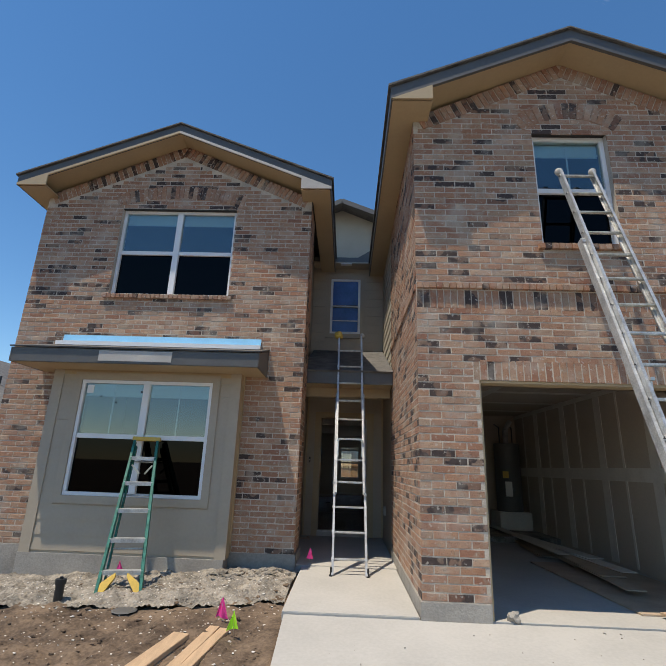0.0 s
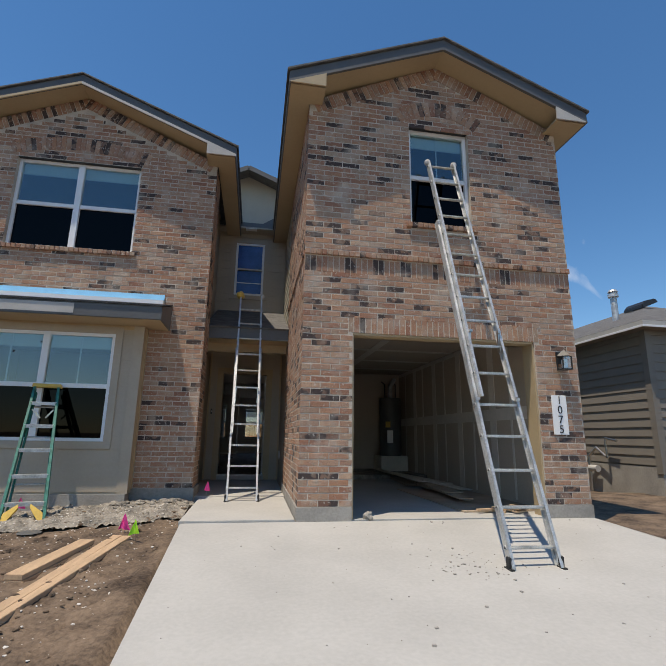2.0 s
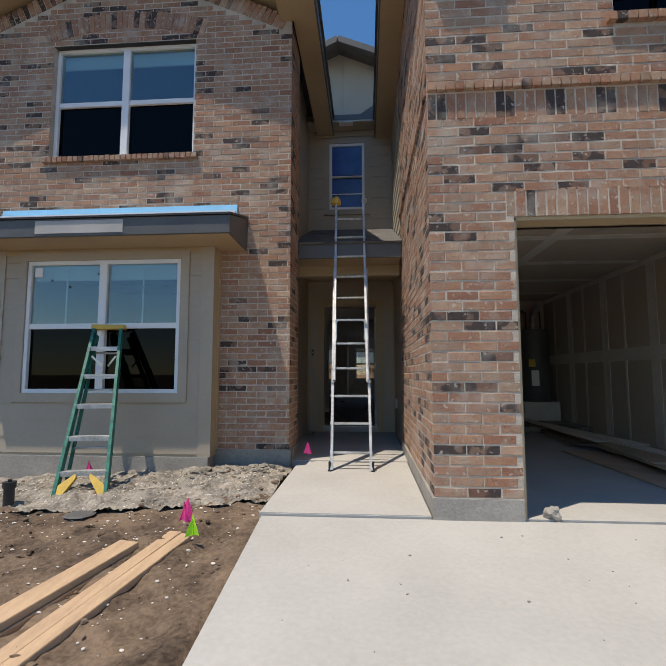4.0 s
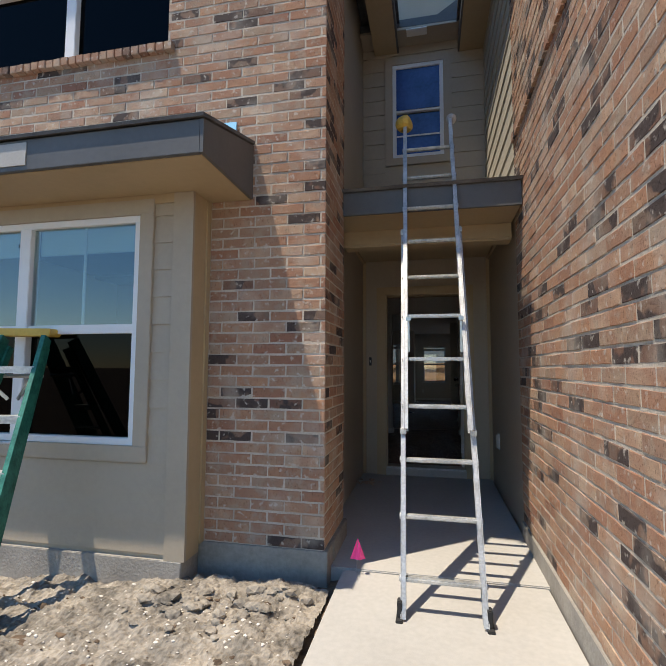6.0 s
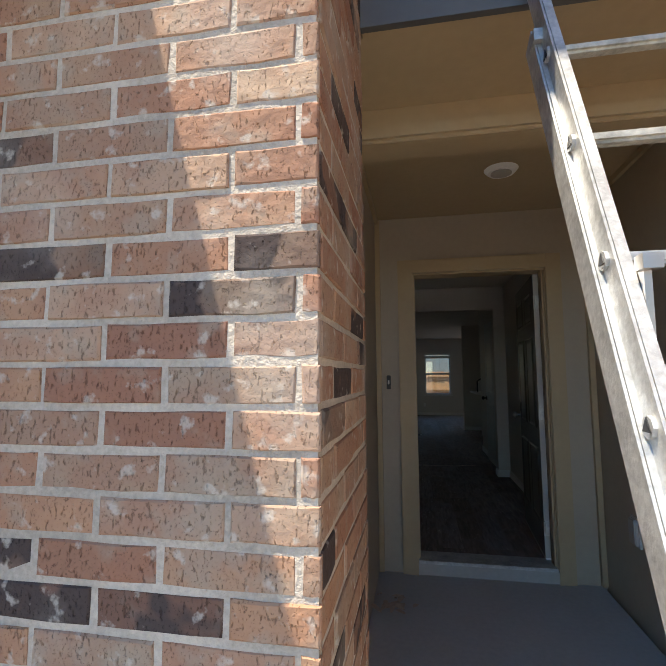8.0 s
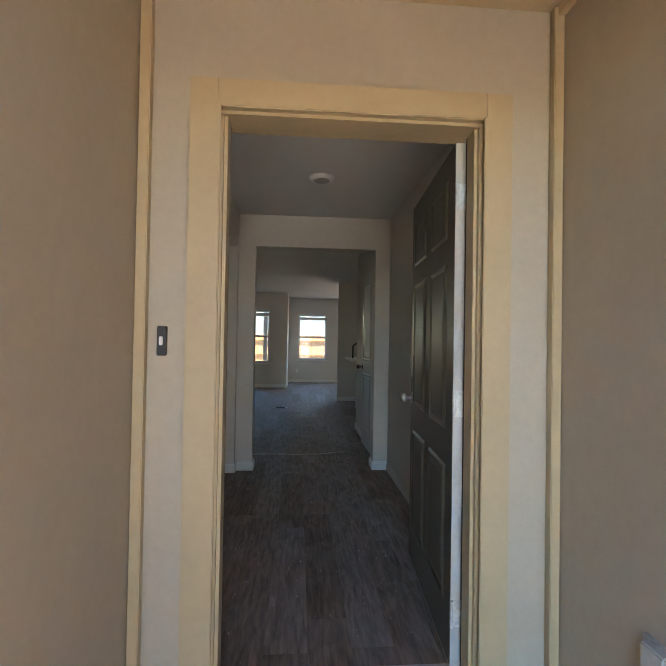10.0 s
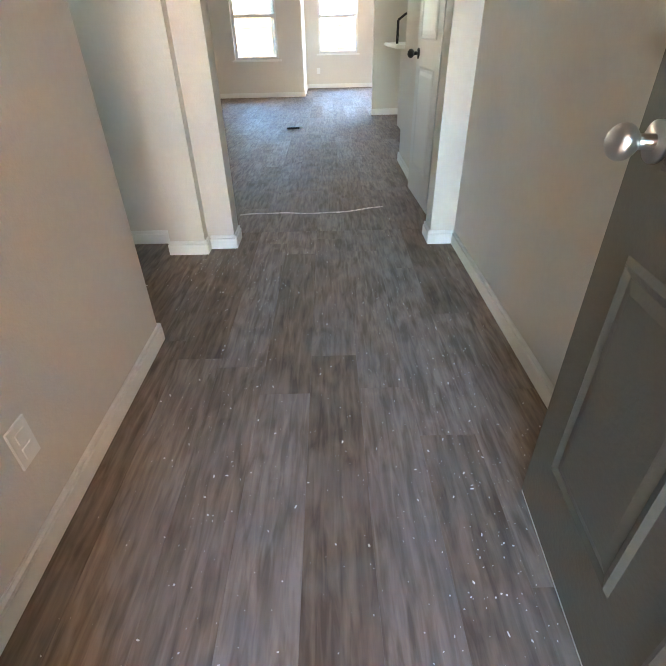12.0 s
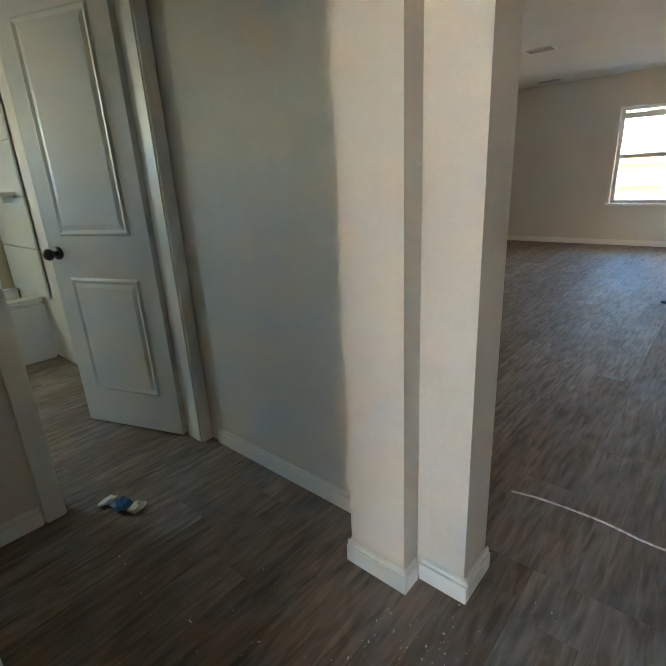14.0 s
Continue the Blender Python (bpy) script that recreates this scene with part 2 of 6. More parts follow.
M_WALL = mat("greige_wall_paint", (0.70, 0.655, 0.605), 0.75, vary=0.03, scale=1.5, fine=40, bump=0.12, bump_scale=130)
M_CEIL = mat("ceiling_paint", (0.74, 0.71, 0.67), 0.9, vary=0.03, scale=2, fine=60, bump=0.2, bump_scale=120)
M_DRYWALL = mat("raw_drywall", (0.50, 0.42, 0.335), 0.9, vary=0.06, scale=1.2, fine=30, bump=0.05)
M_MUD = mat("joint_compound", (0.66, 0.61, 0.54), 0.85, vary=0.08, scale=4, fine=30, bump=0.1)
M_PLANK = plank_mat("vinyl_plank")
M_DOOR = mat("olive_grey_door_paint", (0.12, 0.112, 0.09), 0.42, vary=0.06, scale=2, fine=60, bump=0.08, bump_scale=90)
M_IDOOR = mat("white_door_paint", (0.68, 0.68, 0.66), 0.45, vary=0.02, bump=0.04)
M_ALU = mat("aluminium", (0.53, 0.53, 0.515), 0.5, metal=0.6, vary=0.28, scale=9, fine=70, bump=0.15)
M_SPLAT = mat("paint_spattered_aluminium", (0.50, 0.48, 0.42), 0.6, metal=0.35, vary=0.3, scale=18, fine=70, bump=0.3)
M_STEEL = mat("brushed_nickel", (0.55, 0.53, 0.50), 0.3, metal=1.0, vary=0.06, bump=0)
M_BLACK = mat("black_metal", (0.02, 0.02, 0.021), 0.45, vary=0.1, bump=0.03)
M_RUBBER = mat("black_rubber", (0.025, 0.025, 0.025), 0.8, vary=0.15)
M_GREEN = mat("green_fibreglass", (0.0, 0.16, 0.115), 0.5, vary=0.5, scale=14, fine=60, bump=0.15, tint=(0.03, 0.22, 0.165))
M_YELLOW = mat("yellow_plastic", (0.66, 0.43, 0.08), 0.5, vary=0.12, scale=8)
M_PINK = mat("pink_flagging", (0.95, 0.06, 0.32), 0.6, vary=0.06, bump=0.02)
M_LIME = mat("lime_flagging", (0.48, 0.95, 0.05), 0.6, vary=0.06, bump=0.02)
M_LUMBER = mat("pine_lumber", (0.50, 0.34, 0.21), 0.75, vary=0.16, scale=5, fine=50, bump=0.2, stretch=(4, 0.6, 4))
M_OSB = mat("sheet_board", (0.42, 0.32, 0.23), 0.85, vary=0.15, scale=4, fine=60)
M_BLUE = mat("blue_flashing_tape", (0.25, 0.56, 0.80), 0.35, vary=0.08, scale=5, bump=0.15)
M_SCREEN = glass_mat("dark_insect_screen", (0.03, 0.03, 0.032), 0.10)
M_FILM = mat("blue_protective_film", (0.035, 0.09, 0.30), 0.22, vary=0.25, scale=4, fine=30, bump=0.1, bump_scale=30)
M_GLASS = glass_mat("window_glass", (0.72, 0.80, 0.80))
M_CLEAR = glass_mat("clear_glass", (0.93, 0.96, 0.96))
M_BLIND = mat("pale_blind", (0.70, 0.78, 0.76), 0.7, vary=0.03)
# gloom of unlit rooms put into the colour, for what windows look into
M_UNLIT = mat("unlit_room_shade", (0.22, 0.21, 0.20), 0.9, vary=0.05)
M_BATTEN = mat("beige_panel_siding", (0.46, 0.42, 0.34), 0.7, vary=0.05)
M_FENCE = mat("cedar_fence", (0.50, 0.30, 0.15), 0.8, vary=0.2, scale=4, fine=40, stretch=(6, 6, 0.5))
M_CREAM = mat("cream_siding", (0.55, 0.47, 0.33), 0.7, vary=0.05)
M_TAUPE = mat("taupe_siding", (0.21, 0.185, 0.155), 0.7, vary=0.06)
M_WRAP = mat("blue_wrapper_film", (0.03, 0.16, 0.42), 0.25, vary=0.35, scale=40, bump=0.2)
M_STRIP = mat("twisted_pale_strip", (0.56, 0.46, 0.41), 0.7, vary=0.45, scale=60, fine=200)
M_TUB = mat("white_acrylic", (0.78, 0.80, 0.80), 0.2, vary=0.01, bump=0)


# ---- mesh helpers ----
def box(bm, x0, x1, y0, y1, z0, z1):
    v = [bm.verts.new((x, y, z)) for x in (x0, x1) for y in (y0, y1) for z in (z0, z1)]
    for f in ((0, 1, 3, 2), (4, 6, 7, 5), (0, 4, 5, 1), (2, 3, 7, 6), (0, 2, 6, 4), (1, 5, 7, 3)):
        bm.faces.new([v[i] for i in f])
    return v


def obox(bm, m, sx, sy, sz):
    """A box of that size centred at the pose m."""
    for v in box(bm, -sx / 2, sx / 2, -sy / 2, sy / 2, -sz / 2, sz / 2):
        v.co = m @ v.co


def beam(bm, a, b, w, h, up=(0, 0, 1)):
    """A bar from a to b, w wide and h deep along up."""
    a, b = Vector(a), Vector(b)
    d = (b - a).normalized()
    s = d.cross(Vector(up)).normalized()
    u = s.cross(d)
    m = Matrix((s, d, u)).transposed().to_4x4()
    m.translation = (a + b) / 2
    obox(bm, m, w, (b - a).length, h)


def tube(bm, a, b, r, r2=None, seg=12):
    a, b = Vector(a), Vector(b)
    q = (b - a).to_track_quat("Z", "Y").to_matrix().to_4x4()
    q.translation = (a + b) / 2
    bmesh.ops.create_cone(bm, cap_ends=True, segments=seg, radius1=r, radius2=r if r2 is None else r2, depth=(b - a).length, matrix=q)


def prism(bm, pts, off):
    """A flat outline of points pulled along off."""
    off = Vector(off)
    a = [bm.verts.new(p) for p in pts]
    b = [bm.verts.new(Vector(p) + off) for p in pts]
    bm.faces.new(a)
    bm.faces.new(b[::-1])
    for i in range(len(a)):
        j = (i + 1) % len(a)
        bm.faces.new((a[j], a[i], b[i], b[j]))


def part(name, bm, material, parent=None, label="", bevel=0.0):
    """Links a bmesh as one mesh object, under its thing if there is one."""
    if bevel:
        bmesh.ops.bevel(bm, geom=bm.edges[:], offset=bevel, segments=2, affect="EDGES", clamp_overlap=True)
    bmesh.ops.recalc_face_normals(bm, faces=bm.faces[:])
    me = bpy.data.meshes.new(name)
    bm.to_mesh(me)
    bm.free()
    me.materials.append(material)
    ob = new(name, me)
    if parent:
        ob.parent = parent
    if label:
        ob["label"] = label
    return ob


def one(name, material, boxes, parent=None, label="", bevel=0.0):
    bm = bmesh.new()
    for b in boxes:
        box(bm, *b)
    return part(name, bm, material, parent, label, bevel)


def thing(name, label, category, group="", kind="", at=(0, 0, 0)):
    ob = new(name)
    ob.location = at
    ob.empty_display_size = 0.1
    return tagged(ob, label, category, group, kind)


def wall(name, material, axis, f0, f1, u0, u1, z0, z1, holes=(), label="", parent=None):
    """A wall along x or y between f0 and f1 of the other axis, with openings (u0, u1, z0, z1) right through it."""
    us = sorted({u0, u1, *[min(max(v, u0), u1) for h in holes for v in h[:2]]})
    bm = bmesh.new()
    for a, b in zip(us, us[1:]):
        m = (a + b) / 2
        spans = sorted((max(h[2], z0), min(h[3], z1)) for h in holes if h[0] < m < h[1])
        z = z0
        for s, e in spans + [(z1, z1)]:
            if s > z + 1e-4:
                if axis == "x":
                    box(bm, a, b, f0, f1, z, s)
                else:
                    box(bm, f0, f1, a, b, z, s)
            z = max(z, e)
    ob = part(name, bm, material, parent)
    if not parent:
        tagged(ob, label, "wall", kind="structure")
    return ob


FLOOR = 0.12
CEIL = 2.56
# ---- ground ----
def ground_height(x, y):
    z = 0.05 * max(min(y, 0.0), -8.0) - 0.10
    if x < -1.2:
        z -= 0.055 * (min(-1.2 - x, 6.0))
        z += 0.05
    if y > 4:
        z -= 0.1
    return z


def ground_top(x, y):
    z = ground_height(x, y)
    if -9 < x < -1.0 and -7 < y < 2.2:
        near = min(1.0, max(0.0, (-1.22 - x) * 6))
        p = Vector((x, y, 0))
        z += near * (0.05 * noise.noise(p * 1.7) + 0.035 * noise.noise(p * 5.1) + 0.022 * noise.noise(p * 13.0) + 0.016 * noise.noise(p * 31.0))
        z += near * max(0.0, 1 - abs(y - 1.0) / 0.75) * 0.05
    return z


def bank_top(x, y):
    p = Vector((x, y, 3.0))
    edge = 0.42 + 0.28 * noise.noise(Vector((x * 1.3, 0, 7))) + 0.1 * noise.noise(Vector((x * 6, 0, 2)))
    up = min(1.0, max(-0.6, (y - edge) / 0.25)) * min(1.0, (-1.26 - x) * 4)
    return ground_height(x, y) + 0.035 + 0.05 * up + 0.035 * noise.noise(p * 3.1) + 0.025 * noise.noise(p * 8) + 0.02 * noise.noise(p * 19) + 0.015 * noise.noise(p * 43)


def build_ground():
    xs = sorted({*np.linspace(-7, -1.0, 150).round(3), *np.linspace(-1.0, 8, 40).round(3), *[-9, -12, -20, -40, -90, -200, -500, -1500, 10, 14, 25, 50, 100, 300, 1500]})
    ys = sorted({*np.linspace(-6, 2.2, 200).round(3), *np.linspace(2.2, 30, 30).round(3), *[-8, -12, -20, -40, -90, -300, -1500, 40, 60, 100, 300, 1500]})
    verts, faces = [], []
    for y in ys:
        for x in xs:
            z = ground_top(x, y)
            verts.append((x, y, z))
    w = len(xs)
    for j in range(len(ys) - 1):
        for i in range(w - 1):
            a = j * w + i
            faces.append((a, a + 1, a + w + 1, a + w))
    me = bpy.data.meshes.new("ground")
    me.from_pydata(verts, [], faces)
    me.materials.append(M_DIRT)
    for p in me.polygons:
        p.use_smooth = True
    tagged(new("ground", me), "bare brown dirt yard, lumpy and dry", "ground", kind="structure")


build_ground()

# driveway, walk and porch slab
bm = bmesh.new()
prism(bm, [(-1.2, 0.0, 0.0), (-1.08, -3.0, -0.15), (-1.02, -9.0, -0.45), (-1.02, -9.0, -0.6), (-1.08, -3.0, -0.3), (-1.2, 0.0, -0.2)], (4.75, 0, 0))
tagged(part("driveway", bm, M_CONC), "pale new concrete driveway with grit and mud specks", "driveway", kind="structure")
tagged(one("walkway", M_CONC, [(-1.22, -0.02, 0.012, 1.93, -0.2, 0.02)], bevel=0.006), "pale concrete walk up to the porch", "walkway", kind="structure")
tagged(one("porch_floor", M_CONC, [(-1.47, 0.0, 1.942, 4.56, -0.2, 0.025)], bevel=0.006), "shaded concrete porch slab", "floor", kind="structure")
tagged(one("garage_floor", M_CONC, [(0.16, 3.4, 0.012, 6.6, -0.2, 0.012)]), "bare concrete garage floor", "floor", kind="structure")

# foundations
tagged(one("foundation_garage", M_FOUND, [(-0.012, 0.60, -0.012, 0.16, -0.4, 0.145), (2.95, 3.562, -0.012, 0.16, -0.4, 0.145), (-0.012, 0.13, 0.16, 2.75, -0.4, 0.145)], bevel=0.004),
       "grey concrete footing under the garage brick", "foundation", kind="structure")
tagged(one("foundation_left", M_FOUND, [(-5.60, -1.30, 1.838, 2.02, -0.8, 0.15), (-4.75, -2.16, 1.62, 1.838, -0.8, 0.10), (-1.45, -1.298, 2.02, 2.5, -0.3, 0.15)], bevel=0.004),
       "grey concrete footing of the brick house", "foundation", kind="structure")

# ---- exterior walls (mortar faced backing) ----
BL, BR = -5.57, -1.322
YL = 1.85
LWIN = (-4.33, -2.51, 3.62, 5.08)
GWIN = (1.36, 2.21, 3.60, 5.03)
GDOOR = (0.60, 2.96, -0.1, 2.11)
BWIN = (-4.33, -2.52, 0.78, 2.28)
wall_left = wall("wall_left_wing", M_MORTAR, "x", YL + 0.004, YL + 0.19, BL + 0.004, BR - 0.004, 0.15, 5.25, [LWIN, (-4.6, -2.3, 0.2, 2.42)], "mottled brown brick front wall with a gable")
wall_garage = wall("wall_garage", M_MORTAR, "x", 0.004, 0.19, 0.004, 3.546, 0.145, 5.22, [GWIN, GDOOR], "mottled brown brick garage wall with a gable")
wall_side = wall("wall_garage_side", M_MORTAR, "y", 0.004, 0.14, 0.19, 2.74, 0.145, 5.22, [], "brick side wall beside the entry walk")
wall_return = wall("wall_left_return", M_MORTAR, "y", BR - 0.14, BR - 0.004, YL + 0.19, 2.49, 0.15, 5.25, [], "brick return wall beside the entry")
for nm, x0, x1, y0, z0, zt in (("gable_left", BL + 0.004, BR - 0.004, YL + 0.004, 5.25, 6.22), ("gable_garage", 0.004, 3.546, 0.004, 5.22, 6.02)):
    bm = bmesh.new()
    prism(bm, [(x0, y0, z0), (x1, y0, z0), ((x0 + x1) / 2, y0, zt)], (0, 0.18, 0))
    tagged(part(nm, bm, M_MORTAR), "brick gable above the windows", "wall", kind="structure")


# ---- roofs ----
def gable_roof(name, x0, x1, y0, y1, z_eave, z_ridge, y_wall, label):
    """A gable roof with dark fascia, tan soffit and boxed eave returns."""
    t = thing(name, label, "roof", kind="structure")
    xm = (x0 + x1) / 2
    bm = bmesh.new()
    for xa in (x0, x1):
        s = -1 if xa == x0 else 1
        prism(bm, [(xa + s * 0.03, y0 - 0.03, z_eave - 0.01), (xm, y0 - 0.03, z_ridge), (xm, y0 - 0.03, z_ridge + 0.02), (xa + s * 0.03, y0 - 0.03, z_eave + 0.015)], (0, y1 - y0, 0))
    part("shingles", bm, M_SHINGLE, t)
    k = (z_ridge - z_eave) / (xm - x0)
    for xa in (x0, x1):
        bm = bmesh.new()
        prism(bm, [(xa, y0, z_eave - 0.012), (xm, y0, z_ridge - 0.012), (xm, y0, z_ridge - 0.17), (xa, y0, z_eave - 0.17)], (0, 0.03, 0))
        part("rake_board", bm, M_FASCIA, t)
        bm = bmesh.new()
        prism(bm, [(xa, y0 - 0.008, z_eave - 0.13), (xm, y0 - 0.008, z_ridge - 0.13), (xm, y0 - 0.008, z_ridge - 0.172), (xa, y0 - 0.008, z_eave - 0.172)], (0, 0.02, 0))
        part("rake_trim", bm, (M_FASCIA if name == "roof_garage" else M_TRIM if xa == x0 else M_PRIMER), t)
        bm = bmesh.new()
        box(bm, min(xa, xa + (0.02 if xa == x0 else -0.02)), max(xa, xa + (0.02 if xa == x0 else -0.02)), y0 + 0.03, y1, z_eave - 0.17, z_eave - 0.015)
        part("eave_board", bm, M_FASCIA, t)
        # soffit under the rake and flat soffit along the eave
        bm = bmesh.new()
        xi = xa + (0.3 if xa == x0 else -0.3)
        prism(bm, [(xi, y0 + 0.03, z_eave + 0.3 * k - 0.16), (xm, y0 + 0.03, z_ridge - 0.16), (xm, y0 + 0.03, z_ridge - 0.14), (xi, y0 + 0.03, z_eave + 0.3 * k - 0.14)], (0, y_wall - y0 + 0.1, 0))
        part("rake_soffit", bm, M_TRIM, t)
        bm = bmesh.new()
        a, b = sorted((xa + (0.02 if xa == x0 else -0.02), xi + (0.16 if xa == x0 else -0.16)))
        box(bm, a, b, y0 + 0.03, y_wall + 0.0, z_eave - 0.17, z_eave - 0.15)
        part("return_soffit", bm, M_TRIM, t)
        bm = bmesh.new()
        a, b = sorted((xa + (0.02 if xa == x0 else -0.02), xi))
        box(bm, a, b, y_wall, y1, z_eave - 0.17, z_eave - 0.15)
        part("eave_soffit", bm, M_TRIM, t)
        # boxed return: a triangular face closing the eave end
        bm = bmesh.new()
        xe = xi + (0.16 if xa == x0 else -0.16)
        prism(bm, [(xa, y0 - 0.01, z_eave - 0.165), (xe, y0 - 0.01, z_eave - 0.165), (xe, y0 - 0.01, z_eave + 0.46 * k - 0.165)], (0, 0.02, 0))
        part("eave_return", bm, M_TRIM if xa == x0 else M_PRIMER, t, "pale boxed eave return")
    return t


gable_roof("roof_garage", -0.29, 3.82, -0.34, 9.0, 5.34, 6.18, 0.02, "gable roof with dark fascia and tan soffits")
gable_roof("roof_left", -5.87, -1.01, 1.50, 17.0, 5.42, 6.40, YL + 0.01, "gable roof with dark fascia and tan soffits")

# ---- middle: recessed entry wall, porch, small upper gable ----
DOOR_X0, DOOR_X1, DOOR_Z1 = -1.19, -0.28, 2.15
CWIN = (-1.09, -0.47, 3.87, 5.08)
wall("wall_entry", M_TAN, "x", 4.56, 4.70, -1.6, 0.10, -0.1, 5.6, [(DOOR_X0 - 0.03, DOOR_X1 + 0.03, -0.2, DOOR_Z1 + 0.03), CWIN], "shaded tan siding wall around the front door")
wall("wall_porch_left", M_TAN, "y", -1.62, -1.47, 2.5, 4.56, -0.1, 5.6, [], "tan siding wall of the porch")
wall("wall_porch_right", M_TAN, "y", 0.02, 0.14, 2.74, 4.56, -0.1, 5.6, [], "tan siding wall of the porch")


def lap_siding(name, parent, material, axis, face, out, u0, u1, z0, z1, step=0.18, holes=()):
    """Overlapping boards along x or y, each its own board, leaning out at its foot."""
    z = z0
    while z < z1 - 0.02:
        e = min(z + step, z1)
        spans = [(u0, u1)]
        for a, b, c, d in holes:
            if c < (z + e) / 2 < d:
                spans = [(p, q) for s, t in spans for p, q in ((s, min(t, a)), (max(s, b), t)) if q - p > 0.01]
        for s, t in spans:
            bm = bmesh.new()
            pr = [(0.002, e + 0.004), (0.002, z), (0.015, z), (0.004, e + 0.004)]
            if axis == "x":
                prism(bm, [(s, face + out * o, h) for o, h in pr], (t - s, 0, 0))
            else:
                prism(bm, [(face + out * o, s, h) for o, h in pr], (0, t - s, 0))
            part("siding_board", bm, material, parent)
        z = e


sid = thing("siding_entry_side", "sunlit beige lap siding above the porch roof", "siding", kind="structure")
lap_siding("s", sid, M_BATTEN, "y", 0.02, -1, 2.76, 4.55, 2.6, 5.2)
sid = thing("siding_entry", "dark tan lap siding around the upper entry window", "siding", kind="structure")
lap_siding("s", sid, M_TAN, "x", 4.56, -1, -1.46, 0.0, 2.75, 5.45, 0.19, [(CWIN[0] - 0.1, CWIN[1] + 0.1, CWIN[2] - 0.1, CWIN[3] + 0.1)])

porch = thing("porch_roof", "small porch roof with slate fascia and tan beam", "roof", kind="structure")
bm = bmesh.new()
prism(bm, [(-1.40, 2.43, 2.645), (-1.40, 4.56, 3.49), (-1.40, 4.56, 3.52), (-1.40, 2.41, 2.665)], (1.40, 0, 0))
part("shingles", bm, M_SHINGLE, porch)
one("fascia_board", M_FASCIA, [(-1.32, -0.005, 2.45, 2.475, 2.465, 2.65)], porch)
one("soffit", M_TRIM, [(-1.318, -0.005, 2.475, 2.502, 2.47, 2.49), (-1.468, -0.005, 2.502, 2.92, 2.47, 2.49)], porch)
one("beam", M_TRIM, [(-1.40, -0.004, 2.90, 3.06, 2.33, 2.50)], porch, bevel=0.004)
one("beam_trim", M_TRIM, [(-1.40, -0.004, 2.885, 2.90, 2.345, 2.39)], porch)
one("porch_ceiling", M_TRIM, [(-1.47, 0.02, 3.06, 4.56, 2.59, 2.61)], porch)

gab = thing("upper_gable", "small beige panelled gable over the entry", "gable", kind="structure")
GY = 4.28
bm = bmesh.new()
prism(bm, [(-1.35, GY, 5.46), (-0.02, GY, 5.46), (-0.02, GY, 6.26), (-0.9, GY, 6.62), (-1.35, GY, 6.43)], (0, 0.1, 0))
part("panel", bm, M_BATTEN, gab)
for i in range(5):
    one("batten", M_BATTEN, [(-1.12 + 0.27 * i, -1.095 + 0.27 * i, GY - 0.018, GY, 5.46, 6.46 - 0.08 * abs(i - 1))], gab)
one("frieze", M_FASCIA, [(-1.46, 0.0, GY - 0.03, GY + 0.01, 5.36, 5.455)], gab, "dark frieze under the panel")
one("soffit", M_TAN, [(-1.46, 0.0, GY - 0.03, 4.545, 5.325, 5.355)], gab)
one("soffit_vent", M_VINYL, [(-0.90, -0.66, GY - 0.034, GY + 0.09, 5.315, 5.324)], gab, "white soffit vent")
for a, b in (((-1.5, GY - 0.40, 6.26), (-0.9, GY - 0.40, 6.54)), ((-0.9, GY - 0.40, 6.54), (0.1, GY - 0.40, 6.14))):
    bm = bmesh.new()
    beam(bm, a, b, 0.12, 0.10, (0, 0, 1))
    part("rake_board", bm, M_FASCIA, gab)
for s in (-1, 1):
    bm = bmesh.new()
    c = -0.78 + s * 0.24
    prism(bm, [(c, GY - 0.026, 5.456), (c + s * 0.34, GY - 0.026, 5.456), (c + s * 0.34, GY - 0.026, 5.68), (c + s * 0.16, GY - 0.026, 5.56)], (0, 0.02, 0))
    part("corner_flashing", bm, M_FASCIA, gab)
bm = bmesh.new()
prism(bm, [(-2.6, GY - 0.38, 5.87), (-0.9, GY - 0.38, 6.62), (0.9, GY - 0.38, 5.87), (0.9, GY - 0.38, 5.82), (-0.9, GY - 0.38, 6.58), (-2.6, GY - 0.38, 5.82)], (0, 6, 0))
part("shingles", bm, M_SHINGLE, gab)

# ---- bay with siding ----
bay = thing("bay_window_wall", "tan sided bay with wide corner boards", "bay", kind="structure")
wall("body", M_TAN, "x", 1.65, YL, -4.72, -2.16, 0.10, 2.48, [BWIN], parent=bay)
lap_siding("s", bay, M_TAN, "x", 1.65, -1, -4.60, -2.28, 0.13, 2.42, 0.178, [(BWIN[0] - 0.1, BWIN[1] + 0.1, BWIN[2] - 0.11, BWIN[3] + 0.1)])
one("corner_board", M_TAN, [(-2.28, -2.14, 1.625, 1.65, 0.10, 2.41)], bay)
one("corner_board", M_TAN, [(-4.74, -4.60, 1.625, 1.65, 0.10, 2.41)], bay)
one("side_board", M_TRIM, [(-2.16, -2.14, 1.65, 1.80, 0.10, 2.41), (-2.155, -2.13, 1.80, 1.85, 0.15, 2.41)], bay)
one("side_board", M_TRIM, [(-4.74, -4.72, 1.65, 1.85, 0.10, 2.41)], bay)
one("frieze_board", M_TRIM, [(-4.6, -2.28, 1.628, 1.65, 2.35, 2.41)], bay)
